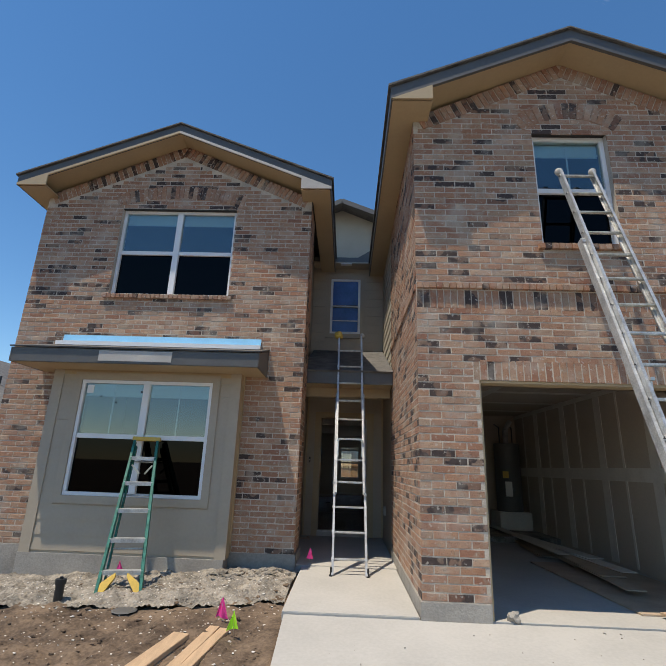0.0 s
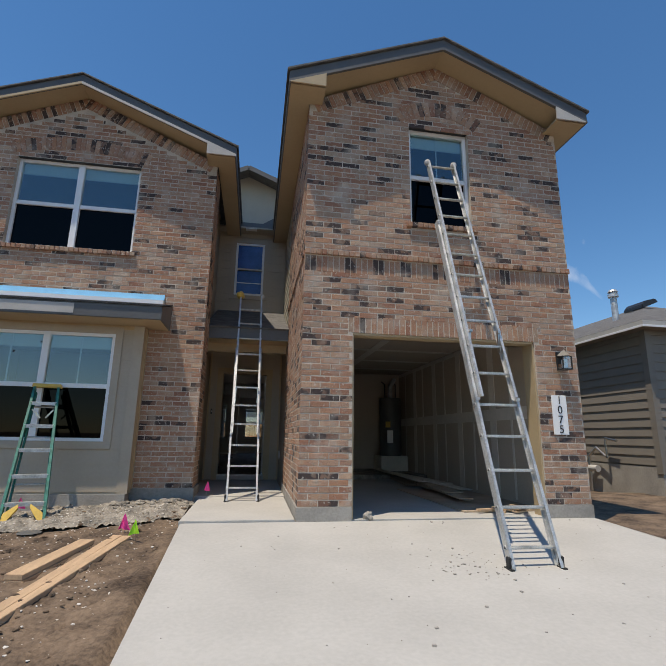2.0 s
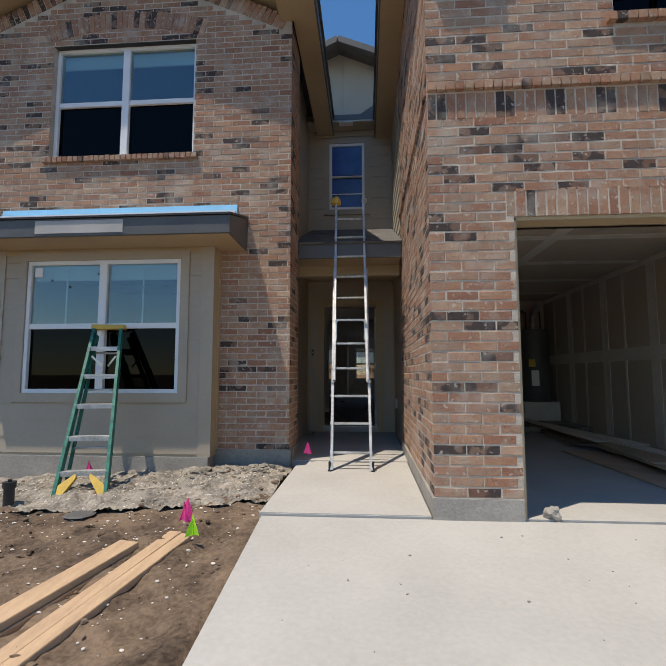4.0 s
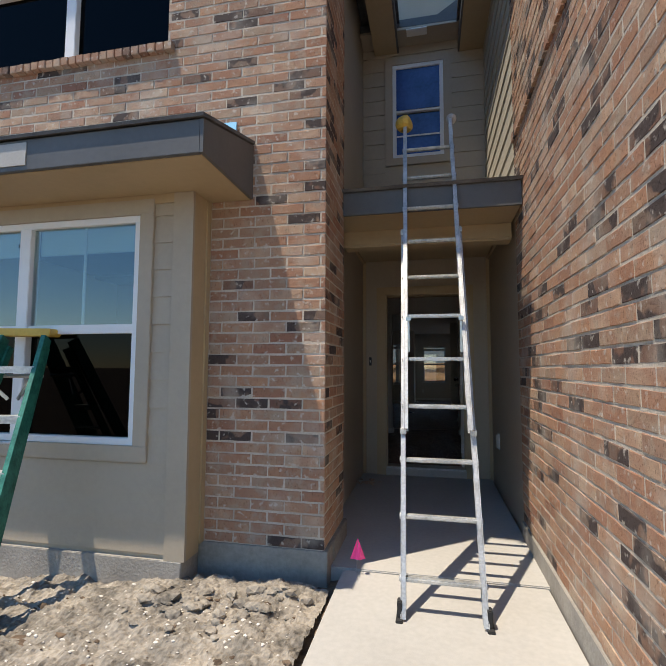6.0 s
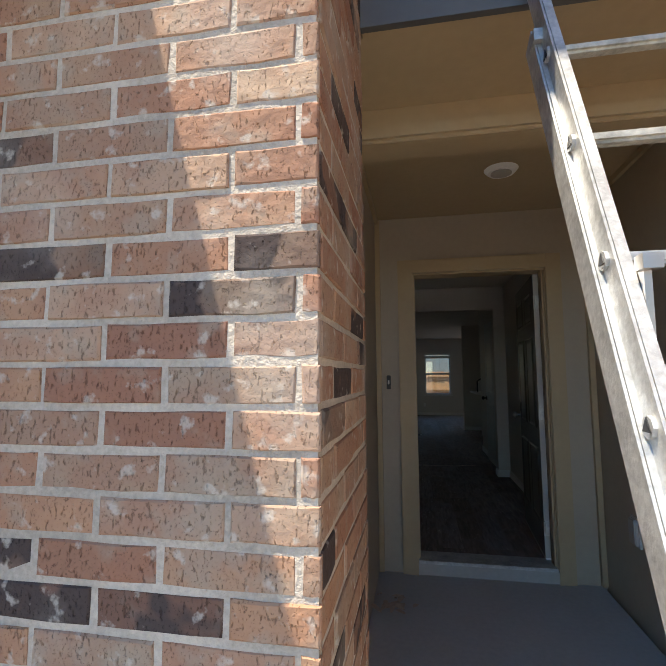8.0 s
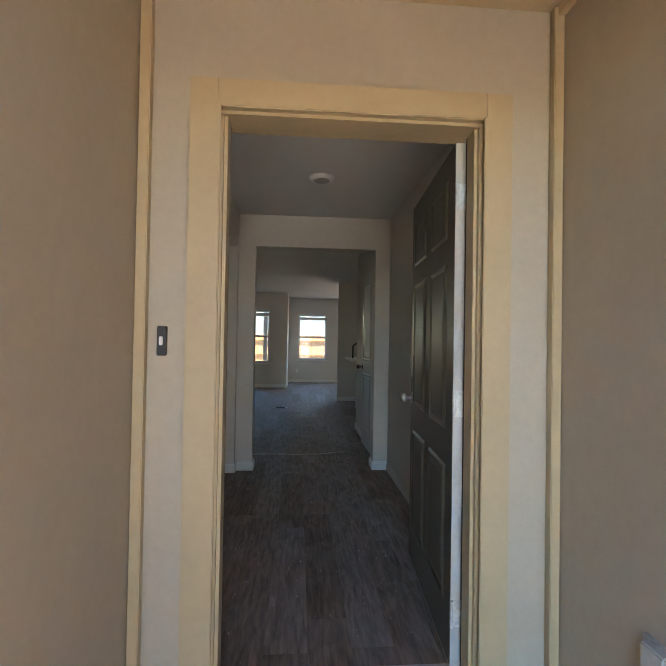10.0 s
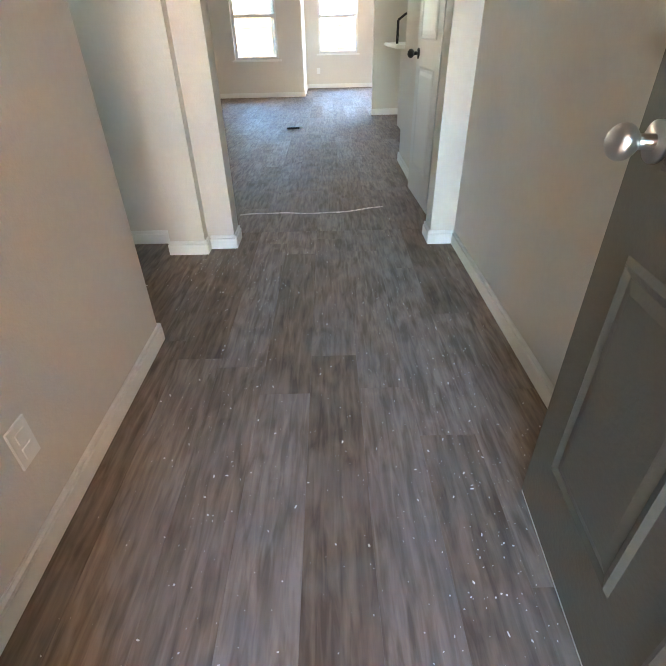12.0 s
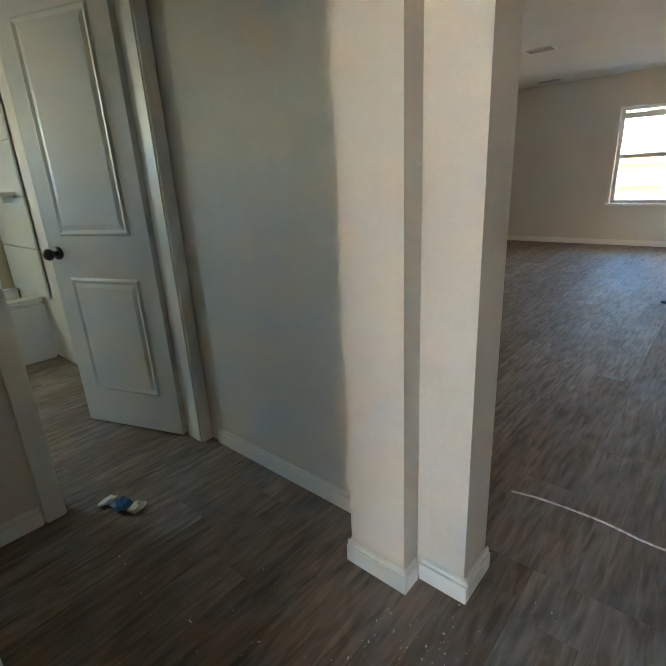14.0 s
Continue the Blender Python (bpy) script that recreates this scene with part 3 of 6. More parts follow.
for b in ((BWIN[0] - 0.1, BWIN[1] + 0.1, 1.618, 1.65, BWIN[3], BWIN[3] + 0.1), (BWIN[0] - 0.1, BWIN[1] + 0.1, 1.618, 1.65, BWIN[2] - 0.1, BWIN[2]),
          (BWIN[0] - 0.1, BWIN[0], 1.618, 1.65, BWIN[2], BWIN[3]), (BWIN[1], BWIN[1] + 0.1, 1.618, 1.65, BWIN[2], BWIN[3])):
    one("window_trim", M_TAN, [b], bay, bevel=0.003)
broof = thing("bay_roof", "shallow bay roof edged with blue flashing tape", "roof", kind="structure")
BY, BZ0, BZ1 = 1.155, 2.415, 2.60
bm = bmesh.new()
prism(bm, [(-5.08, BY - 0.02, BZ1 + 0.004), (-5.08, 1.85, 2.80), (-5.08, 1.85, 2.82), (-5.08, BY - 0.025, BZ1 + 0.022)], (3.26, 0, 0))
part("shingles", bm, M_SHINGLE, broof)
one("fascia_board", M_FASCIA, [(-5.05, -1.85, BY, BY + 0.03, BZ0, BZ1)], broof, bevel=0.003)
one("primed_patch", M_PRIMER, [(-3.9, -2.95, BY - 0.006, BY, BZ0 + 0.03, BZ1 - 0.02)], broof, "unpainted primed board patch")
for x in (-1.85, -5.07):
    bm = bmesh.new()
    prism(bm, [(x, BY, BZ0), (x, 1.85, BZ0), (x, 1.85, 2.79), (x, BY, BZ1)], (0.02, 0, 0))
    part("end_board", bm, M_FASCIA, broof)
one("soffit", M_TRIM, [(-5.03, -1.85, BY + 0.03, 1.85, BZ0 - 0.004, BZ0 + 0.016)], broof)
bm = bmesh.new()
prism(bm, [(-4.85, 1.78, 2.83), (-4.85, 1.815, 2.86), (-4.85, 1.83, 2.965), (-4.85, 1.842, 2.965), (-4.85, 1.842, 2.80), (-4.85, 1.78, 2.80)], (2.9, 0, 0))
part("flashing_tape", bm, M_BLUE, broof, "bright blue flashing membrane")
one("drip_edge", M_VINYL, [(-4.85, -1.93, 1.66, 1.775, 2.775, 2.835)], broof, "white metal drip edge")


# ---- windows ----
def window(name, x0, x1, z0, z1, y, label, double, screen=True, glass=None, grid=True, rail=0.03, blind=True):
    """A white single-hung window unit (or a twin), set in the wall with its face at y."""
    t = thing(name, label, "window", kind="structure")
    glass = glass or M_GLASS
    zm = (z0 + z1) / 2
    cols = [(x0, (x0 + x1) / 2), ((x0 + x1) / 2, x1)] if double else [(x0, x1)]
    f = 0.045
    for n, b in (("frame_head", (x0, x1, y, y + 0.08, z1 - f, z1)), ("frame_sill", (x0, x1, y, y + 0.08, z0, z0 + f)),
                 ("frame_jamb", (x0, x0 + f, y, y + 0.08, z0 + f, z1 - f)), ("frame_jamb", (x1 - f, x1, y, y + 0.08, z0 + f, z1 - f))):
        one(n, M_VINYL, [b], t, bevel=0.004)
    if double:
        xm = (x0 + x1) / 2
        one("mullion", M_VINYL, [(xm - 0.045, xm + 0.045, y - 0.004, y + 0.08, z0 + f, z1 - f)], t, bevel=0.004)
    for a, b in cols:
        a2 = a + (f if a == x0 else 0.045)
        b2 = b - (f if b == x1 else 0.045)
        one("meeting_rail", M_VINYL, [(a2, b2, y + 0.01, y + 0.06, zm - rail, zm + rail)], t, bevel=0.003)
        p = one("upper_pane", glass, [(a2, b2, y + 0.03, y + 0.036, zm + 0.03, z1 - f)], t)
        p.visible_shadow = False
        p = one("lower_pane", M_SCREEN if screen else glass, [(a2, b2, y + 0.045, y + 0.05, z0 + f, zm - 0.03)], t, "pane behind a dark insect screen" if screen else "")
        p.visible_shadow = False
        if grid:
            c = (a2 + b2) / 2
            one("muntin", M_VINYL, [(c - 0.008, c + 0.008, y + 0.038, y + 0.048, zm + 0.03, z1 - f)], t)
            one("muntin", M_VINYL, [(c - 0.008, c + 0.008, y + 0.052, y + 0.06, z0 + f, zm - 0.03)], t)
        if blind:
            one("blind", M_BLIND, [(a2, b2, y + 0.085, y + 0.10, z1 - f - 0.17, z1 - f + 0.01)], t, "pale raised blind")
    return t


window("window_1", *LWIN, YL + 0.075, "white twin window with dark screens, brick sill below", True, grid=False)
window("window_2", *GWIN, 0.075, "white window with one blue-grey pane over a dark screen", False)
bw = window("window_3", *BWIN, 1.635, "white twin window in the tan bay", True)
one("sticker", M_VINYL, [(-4.26, -4.17, 1.660, 1.6645, 2.10, 2.21)], bw, "white factory sticker")
for x, z in ((-4.05, 2.06), (-3.5, 2.13), (-3.83, 1.98)):
    one("bumper", M_BLACK, [(x - 0.012, x + 0.012, 1.660, 1.6645, z - 0.012, z + 0.012)], bw)
cw = window("window_4", *CWIN, 4.53, "narrow white window covered with blue protective film", False, screen=False, glass=M_FILM, rail=0.012, blind=False)
one("muntin", M_VINYL, [(CWIN[0] + 0.05, CWIN[1] - 0.05, 4.557, 4.559, 4.15, 4.17)], cw)
for a, b in (((CWIN[0] - 0.09, CWIN[0]), (CWIN[2] - 0.09, CWIN[3] + 0.09)), ((CWIN[1], CWIN[1] + 0.09), (CWIN[2] - 0.09, CWIN[3] + 0.09))):
    one("casing", M_TAN, [(a[0], a[1], 4.52, 4.56, b[0], b[1])], cw)
one("casing", M_TAN, [(CWIN[0], CWIN[1], 4.52, 4.56, CWIN[3], CWIN[3] + 0.09)], cw)
one("casing", M_TAN, [(CWIN[0], CWIN[1], 4.52, 4.56, CWIN[2] - 0.09, CWIN[2])], cw)

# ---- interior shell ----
# upper and front rooms: dark-coloured surfaces stand in for unlit interiors
tagged(one("ceiling_upper", M_UNLIT, [(BL + 0.1, -1.63, 2.1, 16.4, 5.27, 5.29), (-1.63, 0.02, 4.71, 16.4, 5.27, 5.29), (0.15, 3.4, 0.2, 16.4, 5.27, 5.29)]), "plain ceiling of the upper floor, darkened as unlit", "ceiling", kind="structure")
tagged(one("floor_upper", M_UNLIT, [(BL + 0.1, -1.63, YL + 0.2, 16.3, 2.60, 2.85), (-1.62, -0.02, 4.71, 16.3, 2.62, 2.85), (0.15, 3.4, 0.2, 16.3, 2.62, 2.85)]), "upper floor coloured dark to read as unlit rooms", "floor", kind="structure")
wall("wall_upper_back", M_UNLIT, "x", 5.2, 5.3, BL + 0.1, 3.4, 2.85, 5.27, [], "wall of an upper room, darkened as unlit")
wall("wall_upper_left", M_UNLIT, "y", -1.74, -1.63, YL + 0.2, 5.2, 2.85, 5.27, [], "wall of an upper room, darkened as unlit")
wall("wall_upper_garage", M_UNLIT, "y", 0.145, 0.2, 0.2, 5.2, 2.62, 5.27, [], "wall of an upper room, darkened as unlit")
# the hole is an unseen opening added to light the bathroom and side hall
wall("wall_west", M_CREAM, "y", BL + 0.01, BL + 0.15, YL + 0.2, 16.3, -0.4, 5.3, [(5.65, 6.1, 1.5, 2.0)], "plain outer wall of the house")
wall("wall_east", M_CREAM, "y", 3.4, 3.54, 0.2, 16.35, -0.4, 5.3, [], "plain outer wall of the house")
tagged(one("floor_front_room", M_UNLIT, [(BL + 0.15, -1.74, YL + 0.2, 5.2, -0.1, 0.12)]), "floor of the front room, darkened as unlit", "floor", kind="structure")
wall("wall_front_room", M_UNLIT, "x", 5.2, 5.3, BL + 0.15, -1.74, 0.12, 2.60, [], "wall of the front room, darkened as unlit")
wall("wall_front_room_side", M_UNLIT, "y", -1.74, -1.63, YL + 0.2, 5.2, 0.0, 2.6, [], "wall of the front room, darkened as unlit")

# garage room
wall("wall_garage_right", M_DRYWALL, "y", 3.28, 3.4, 0.2, 6.6, 0.0, 2.6, [], "raw drywall with pale taped joints")
wall("wall_garage_left", M_DRYWALL, "y", 0.15, 0.22, 0.2, 6.6, 0.0, 2.6, [], "raw drywall garage wall")
wall("wall_garage_back", M_DRYWALL, "x", 6.6, 6.72, 0.15, 3.4, 0.0, 2.6, [], "raw drywall garage back wall")
tagged(one("ceiling_garage", M_DRYWALL, [(0.15, 3.4, 0.2, 6.6, 2.535, 2.555)]), "raw drywall garage ceiling with taped joints", "ceiling", kind="structure")
tape = thing("drywall_joints", "pale joint compound stripes on the garage drywall", "joint", kind="structure")
for i in range(5):
    one("joint", M_MUD, [(3.272, 3.28, 0.5 + i * 1.22 - 0.09, 0.5 + i * 1.22 + 0.09, 0.05, 2.55)], tape)
for i in range(10):
    one("stud_stripe", M_MUD, [(3.274, 3.28, 0.3 + i * 0.61 + 0.25, 0.3 + i * 0.61 + 0.30, 0.05, 2.55)], tape)
one("joint", M_MUD, [(3.270, 3.28, 0.2, 6.6, 1.18, 1.36)], tape)
one("joint", M_MUD, [(3.268, 3.28, 0.2, 6.6, 2.45, 2.525)], tape)
for i in range(5):
    one("joint", M_MUD, [(0.22, 3.27, 0.7 + i * 1.22, 0.84 + i * 1.22, 2.528, 2.535)], tape)
one("joint", M_MUD, [(1.6, 1.75, 0.2, 6.6, 2.526, 2.535)], tape)
jamb = thing("garage_door_frame", "tan painted garage door frame", "door frame", kind="structure")
one("jamb", M_TRIM, [(0.602, 0.62, 0.02, 0.24, 0.0, 2.10)], jamb)
one("jamb", M_TRIM, [(2.94, 2.958, 0.02, 0.24, 0.0, 2.10)], jamb)
one("head", M_TRIM, [(0.60, 2.96, 0.02, 0.24, 2.085, 2.108)], jamb)
wall("wall_garage_inner", M_DRYWALL, "x", 0.195, 0.24, 0.15, 3.4, 0.0, 2.6, [(0.602, 2.958, -0.1, 2.085)], "drywall inside the garage front")

# hall, side hall, living room
XL, XR = -1.50, -0.04
YO = 7.36
wall("wall_hall_left", M_WALL, "y", -1.70, XL, 4.70, 6.38, FLOOR, CEIL, [], "greige painted hall wall")
wall("wall_hall_header", M_WALL, "y", -1.70, XL, 6.38, 7.28, 2.235, CEIL, [], "wall over the side opening")
wall("wall_pier", M_WALL, "x", 7.28, 7.50, -1.70, XL, FLOOR, CEIL, [], "narrow greige pier beside the opening")
wall("wall_hall_right", M_WALL, "y", XR, 0.10, 4.70, 7.52, FLOOR, CEIL, [], "greige painted hall wall")
wall("wall_opening", M_WALL, "x", YO, YO + 0.15, XL, XR, FLOOR, CEIL, [(-1.344, -0.181, 0, 2.257)], "greige wall with a wide cased opening")
wall("wall_side_hall", M_WALL, "x", 7.46, 7.56, -5.4, -1.70, FLOOR, CEIL, [], "greige wall of the side hall")
wall("wall_side_hall_south", M_WALL, "x", 6.28, 6.38, -2.75, -1.70, FLOOR, CEIL, [], "greige wall of the side hall")
wall("wall_bath", M_WALL, "y", -2.86, -2.76, 5.3, 7.46, FLOOR, CEIL, [(6.76, 7.40, 0, 2.15)], "wall with the bathroom doorway")
wall("wall_bath_south", M_WALL, "x", 5.3, 5.4, -5.4, -2.86, FLOOR, CEIL, [], "bathroom wall")
wall("wall_living_left", M_WALL, "y", -4.25, -4.10, 7.56, 14.9, FLOOR, CEIL, [], "greige living room wall")
LB = (-2.48, -1.66, 0.75, 2.11)
RB = (-0.93, -0.11, 0.77, 2.09)
wall("wall_living_back", M_WALL, "x", 14.74, 14.90, -4.1, -1.21, FLOOR, CEIL, [LB], "greige living room back wall")
wall("wall_nook_left", M_WALL, "y", -1.36, -1.21, 14.90, 16.24, FLOOR, CEIL, [], "greige nook wall")
# the second hole is an unseen opening added to let daylight in
wall("wall_nook_back", M_WALL, "x", 16.24, 16.40, -1.36, 3.4, FLOOR, CEIL, [RB, (0.9, 2.6, 0.13, 2.1)], "greige nook back wall")
wall("wall_closet", M_WALL, "y", -0.09, 0.02, 7.52, 9.42, FLOOR, CEIL, [(7.80, 8.52, 0, 2.18)], "wall with a closet doorway")
wall("wall_closet_back", M_WALL, "y", 0.75, 0.85, 7.52, 9.42, FLOOR, CEIL, [], "closet back wall")
wall("wall_closet_end", M_WALL, "x", 9.34, 9.42, 0.02, 0.85, FLOOR, CEIL, [], "closet end wall")
wall("wall_kitchen", M_WALL, "x", 12.3, 12.42, -0.11, 0.95, FLOOR, CEIL, [], "greige wall end beside the kitchen")
wall("wall_kitchen_back", M_WALL, "x", 6.72, 6.8, 0.85, 3.4, FLOOR, CEIL, [], "plain kitchen wall")
tagged(one("ceiling", M_CEIL, [(-5.5, 3.4, 4.70, 16.4, CEIL, CEIL + 0.05)]), "plain matt ceiling", "ceiling", kind="structure")
floor_plan = [(-1.5, -0.04, 4.62, 7.6), (-2.9, -1.5, 6.38, 7.5), (-5.4, -2.9, 5.4, 7.5), (-4.1, 3.4, 7.6, 16.3)]
tagged(one("subfloor", M_RUBBLE, [(-5.42, 3.4, 4.72, 16.3, -0.2, FLOOR - 0.012)]), "subfloor under the planks", "floor", kind="structure")

# fill lamps added in openings out of the walk's view: assumed patio door, bathroom window
for nm, m, sx, sy, w in (("patio_fill_light", look((1.75, 16.15, 1.15), (1.75, 10.0, 1.0)), 1.6, 1.9, 1.35), ("bath_fill_light", look((-5.40, 5.9, 1.75), (-2.6, 7.0, 1.0)), 0.40, 0.45, 0.19)):
    ld = bpy.data.lights.new(nm, "AREA")
    ld.shape, ld.size, ld.size_y, ld.energy = "RECTANGLE", sx, sy, w
    ld.color = (0.86, 0.93, 1.0) if sx > 1 else (0.72, 0.97, 0.95)
    new(nm, ld).matrix_world = m

# pale spoil banked along the footing
def build_bank():
    verts, faces = [], []
    nx, ny = 330, 90
    for j in range(ny):
        for i in range(nx):
            x, y = -5.5 + 4.24 * i / (nx - 1), 0.42 + 1.28 * j / (ny - 1)
            z = bank_top(x, y)
            verts.append((x, y, z))
    for j in range(ny - 1):
        for i in range(nx - 1):
            a = j * nx + i
            faces.append((a, a + 1, a + nx + 1, a + nx))
    me = bpy.data.meshes.new("spoil_bank")
    me.from_pydata(verts, [], faces)
    me.materials.append(M_RUBBLE)
    tagged(new("spoil_bank", me), "pale crumbly spoil banked along the footing", "ground", kind="structure")


build_bank()

# planks of the floor: long vinyl boards running along the hall
def plank_mesh(length, width=0.178):
    bm = bmesh.new()
    box(bm, -width / 2 + 0.0002, width / 2 - 0.0002, -length / 2 + 0.0002, length / 2 - 0.0002, -0.008, 0.0)
    top = [e for e in bm.edges if all(v.co.z > -0.001 for v in e.verts)]
    bmesh.ops.bevel(bm, geom=top, offset=0.0006, segments=1, affect="EDGES")
    bmesh.ops.recalc_face_normals(bm, faces=bm.faces[:])
    me = bpy.data.meshes.new("plank")
    bm.to_mesh(me)
    bm.free()
    me.materials.append(M_PLANK)
    return me


def lay_floor():
    rng = random.Random(5)
    fl = thing("floor", "grey-brown vinyl plank floor dusted with drywall crumbs", "floor", kind="structure")
    cache, rest = {}, bmesh.new()
    count = 0
    for x0, x1, y0, y1 in floor_plan:
        w = 0.178
        first = math.floor((x0 + 0.86) / w)
        i = first
        while -0.86 + i * w < x1:
            a, b = max(x0, -0.86 + i * w), min(x1, -0.86 + (i + 1) * w)
            i += 1
            if b - a < 0.01:
                continue
            y = y0 - rng.random() * 1.1
            while y < y1:
                s, e = max(y, y0), min(y + 1.22, y1)
                y += 1.22
                if e - s < 0.02:
                    continue
                near = y0 < 7.5 and x0 > -3 and s < 8.6 or (s < 9.5 and -2.6 < a < 0.2)
                if near and count < 290:
                    key = (round(e - s, 2), round(b - a, 3))
                    if key not in cache:
                        cache[key] = plank_mesh(e - s, b - a)
                    ob = new("plank", cache[key])
                    ob.location = ((a + b) / 2, (s + e) / 2, FLOOR)
                    ob.parent = fl
                    count += 1
                else:
                    box(rest, a + 0.0003, b - 0.0003, s + 0.0003, e - 0.0003, FLOOR - 0.008, FLOOR)
    tagged(part("planks_far", rest, M_PLANK, fl), kind="stuff")


# baseboards
def baseboard(name, runs):
    """Two-step white baseboard along walls: runs of (x0, x1, y0, y1)."""
    for r in runs:
        t = thing("baseboard", "white stepped baseboard along the greige wall", "baseboard", kind="structure")
        x0, x1, y0, y1 = r
        one("board", M_WHITE, [(x0, x1, y0, y1, FLOOR, FLOOR + 0.062)], t, bevel=0.002)
        d = 0.005
        if x1 - x0 > y1 - y0:
            one("cap", M_WHITE, [(x0 + 0.001, x1 - 0.001, y0 + d, y1, FLOOR + 0.062, FLOOR + 0.083)], t, bevel=0.003)
        else:
            xa, xb = (x0, x1 - d) if x0 in BASE_LEFT else (x0 + d, x1)
            one("cap", M_WHITE, [(xa, xb, y0 + 0.001, y1 - 0.001, FLOOR + 0.062, FLOOR + 0.083)], t, bevel=0.003)


k = 0.014
BASE_LEFT = {XL, -1.344, -2.76, -4.10, -1.21}
baseboard("b", [
    (XL, XL + k, 4.72, 6.38), (-1.70, XL + k, 6.38, 6.38 + k), (XR - k, XR, 4.72, YO - k),
    (-1.70 - k, XL + k, 7.28 - k, 7.28), (XL, XL + k, 7.28, YO - k), (XL + k, -1.344 + k, YO - k, YO), (-1.344, -1.344 + k, YO, YO + 0.15 + k),
    (-0.181 - k, XR, YO - k, YO), (-0.181 - k, -0.181, YO, YO + 0.15 + k), (-1.70 - k, -1.70, 7.28, 7.46), (-2.68, -1.70 - k, 7.46 - k, 7.46),
    (-2.76, -2.76 + k, 6.38, 6.68), (-4.10, -1.21, 14.74 - k, 14.74), (-1.21, -1.21 + k, 14.74, 16.24), (-1.19, 3.4, 16.24 - k, 16.24),
    (-0.09 - k, -0.09, 8.60, 9.42), (-0.09 - k, 0.85, 9.42, 9.42 + k), (-0.12, 0.62, 12.3 - k, 12.3), (-4.10, -4.10 + k, 7.56, 14.74), (-0.09 - k, -0.09, 7.54, 7.74)])


# ---- front door ----
def panel_door(leaf, w, h, thick, material, panels, parent, label=""):
    """A moulded door leaf in its own frame of axes: x across, z up, with raised panels on both faces."""
    bm = bmesh.new()
    box(bm, 0, w, -thick / 2, thick / 2, 0, h)
    ob = part(leaf, bm, material, parent, label)
    for x0, x1, z0, z1 in panels:
        for s in (-1, 1):
            y = s * thick / 2
            bm = bmesh.new()
            ring = [(x0, x1, z0, z1, 0.0), (x0 + 0.012, x1 - 0.012, z0 + 0.012, z1 - 0.012, 0.007), (x0 + 0.028, x1 - 0.028, z0 + 0.028, z1 - 0.028, 0.001),
                    (x0 + 0.05, x1 - 0.05, z0 + 0.05, z1 - 0.05, 0.006)]
            loops = [[bm.verts.new((x, y + s * (d + 0.0005), z)) for x, z in ((a, c), (b, c), (b, e), (a, e))] for a, b, c, e, d in ring]
            for p, q in zip(loops, loops[1:]):
                for i in range(4):
                    bm.faces.new((p[i], p[(i + 1) % 4], q[(i + 1) % 4], q[i]))
            bm.faces.new(loops[-1])
            part("panel", bm, material, ob)
    return ob


def knob_set(parent, x, z, thick, material=None):
    for s in (-1, 1):
        bm = bmesh.new()
        tube(bm, (x, s * thick / 2, z), (x, s * (thick / 2 + 0.008), z), 0.032, seg=24)
        tube(bm, (x, s * (thick / 2 + 0.008), z), (x, s * (thick / 2 + 0.04), z), 0.012, seg=16)
        bmesh.ops.create_uvsphere(bm, u_segments=20, v_segments=12, radius=0.028, matrix=Matrix.Translation((x, s * (thick / 2 + 0.055), z)) @ Matrix.Diagonal((1, 0.85, 1, 1)))
        ob = part("door_knob", bm, material or M_STEEL, parent, "round nickel knob")
        for p in ob.data.polygons:
            p.use_smooth = True


door = thing("door_1", "dark olive six-panel front door standing open inwards", "door", kind="structure", at=(-0.300, 4.685, 0.135))
door.rotation_euler = (0, 0, radians(86))
six = [(0.10, 0.40, 1.66, 1.90), (0.51, 0.81, 1.66, 1.90), (0.10, 0.40, 0.88, 1.56), (0.51, 0.81, 0.88, 1.56), (0.10, 0.40, 0.20, 0.74), (0.51, 0.81, 0.20, 0.74)]
leaf = panel_door("door_leaf", 0.905, 2.01, 0.044, M_DOOR, six, door)
one("hinge_edge", M_PRIMER, [(-0.004, -0.0005, -0.0215, 0.0215, 0.0, 2.01)], leaf, "white primed hinge edge")
knob_set(leaf, 0.84, 0.915, 0.044)
for s in (-1, 1):
    bm = bmesh.new()
    tube(bm, (0.84, s * 0.022, 1.06), (0.84, s * 0.036, 1.06), 0.028, seg=20)
    box(bm, 0.815, 0.865, *sorted((s * 0.022, s * 0.03)), 1.04, 1.16)
    part("deadbolt", bm, M_STEEL, leaf, "nickel deadbolt with keypad plate")
one("door_sweep", M_VINYL, [(0, 0.905, -0.02, 0.02, -0.012, 0.0)], leaf, "pale door sweep")
for z in (0.2, 1.0, 1.8):
    bm = bmesh.new()
    tube(bm, (-0.012, 0.02, z - 0.05), (-0.012, 0.02, z + 0.05), 0.007, seg=10)
    box(bm, -0.0075, -0.0045, -0.018, 0.02, z - 0.05, z + 0.05)
    part("hinge", bm, M_ALU, leaf, "paint-flecked hinge")

frame_1 = thing("door_frame_1", "tan brickmould and jamb around the front door", "door frame", kind="structure")
for x0, x1 in ((DOOR_X0 - 0.03, DOOR_X0), (DOOR_X1, DOOR_X1 + 0.03)):
    one("jamb", M_TRIM, [(x0, x1, 4.555, 4.705, 0.10, DOOR_Z1)], frame_1, bevel=0.002)
one("head_jamb", M_TRIM, [(DOOR_X0 - 0.03, DOOR_X1 + 0.03, 4.555, 4.705, DOOR_Z1, DOOR_Z1 + 0.03)], frame_1)
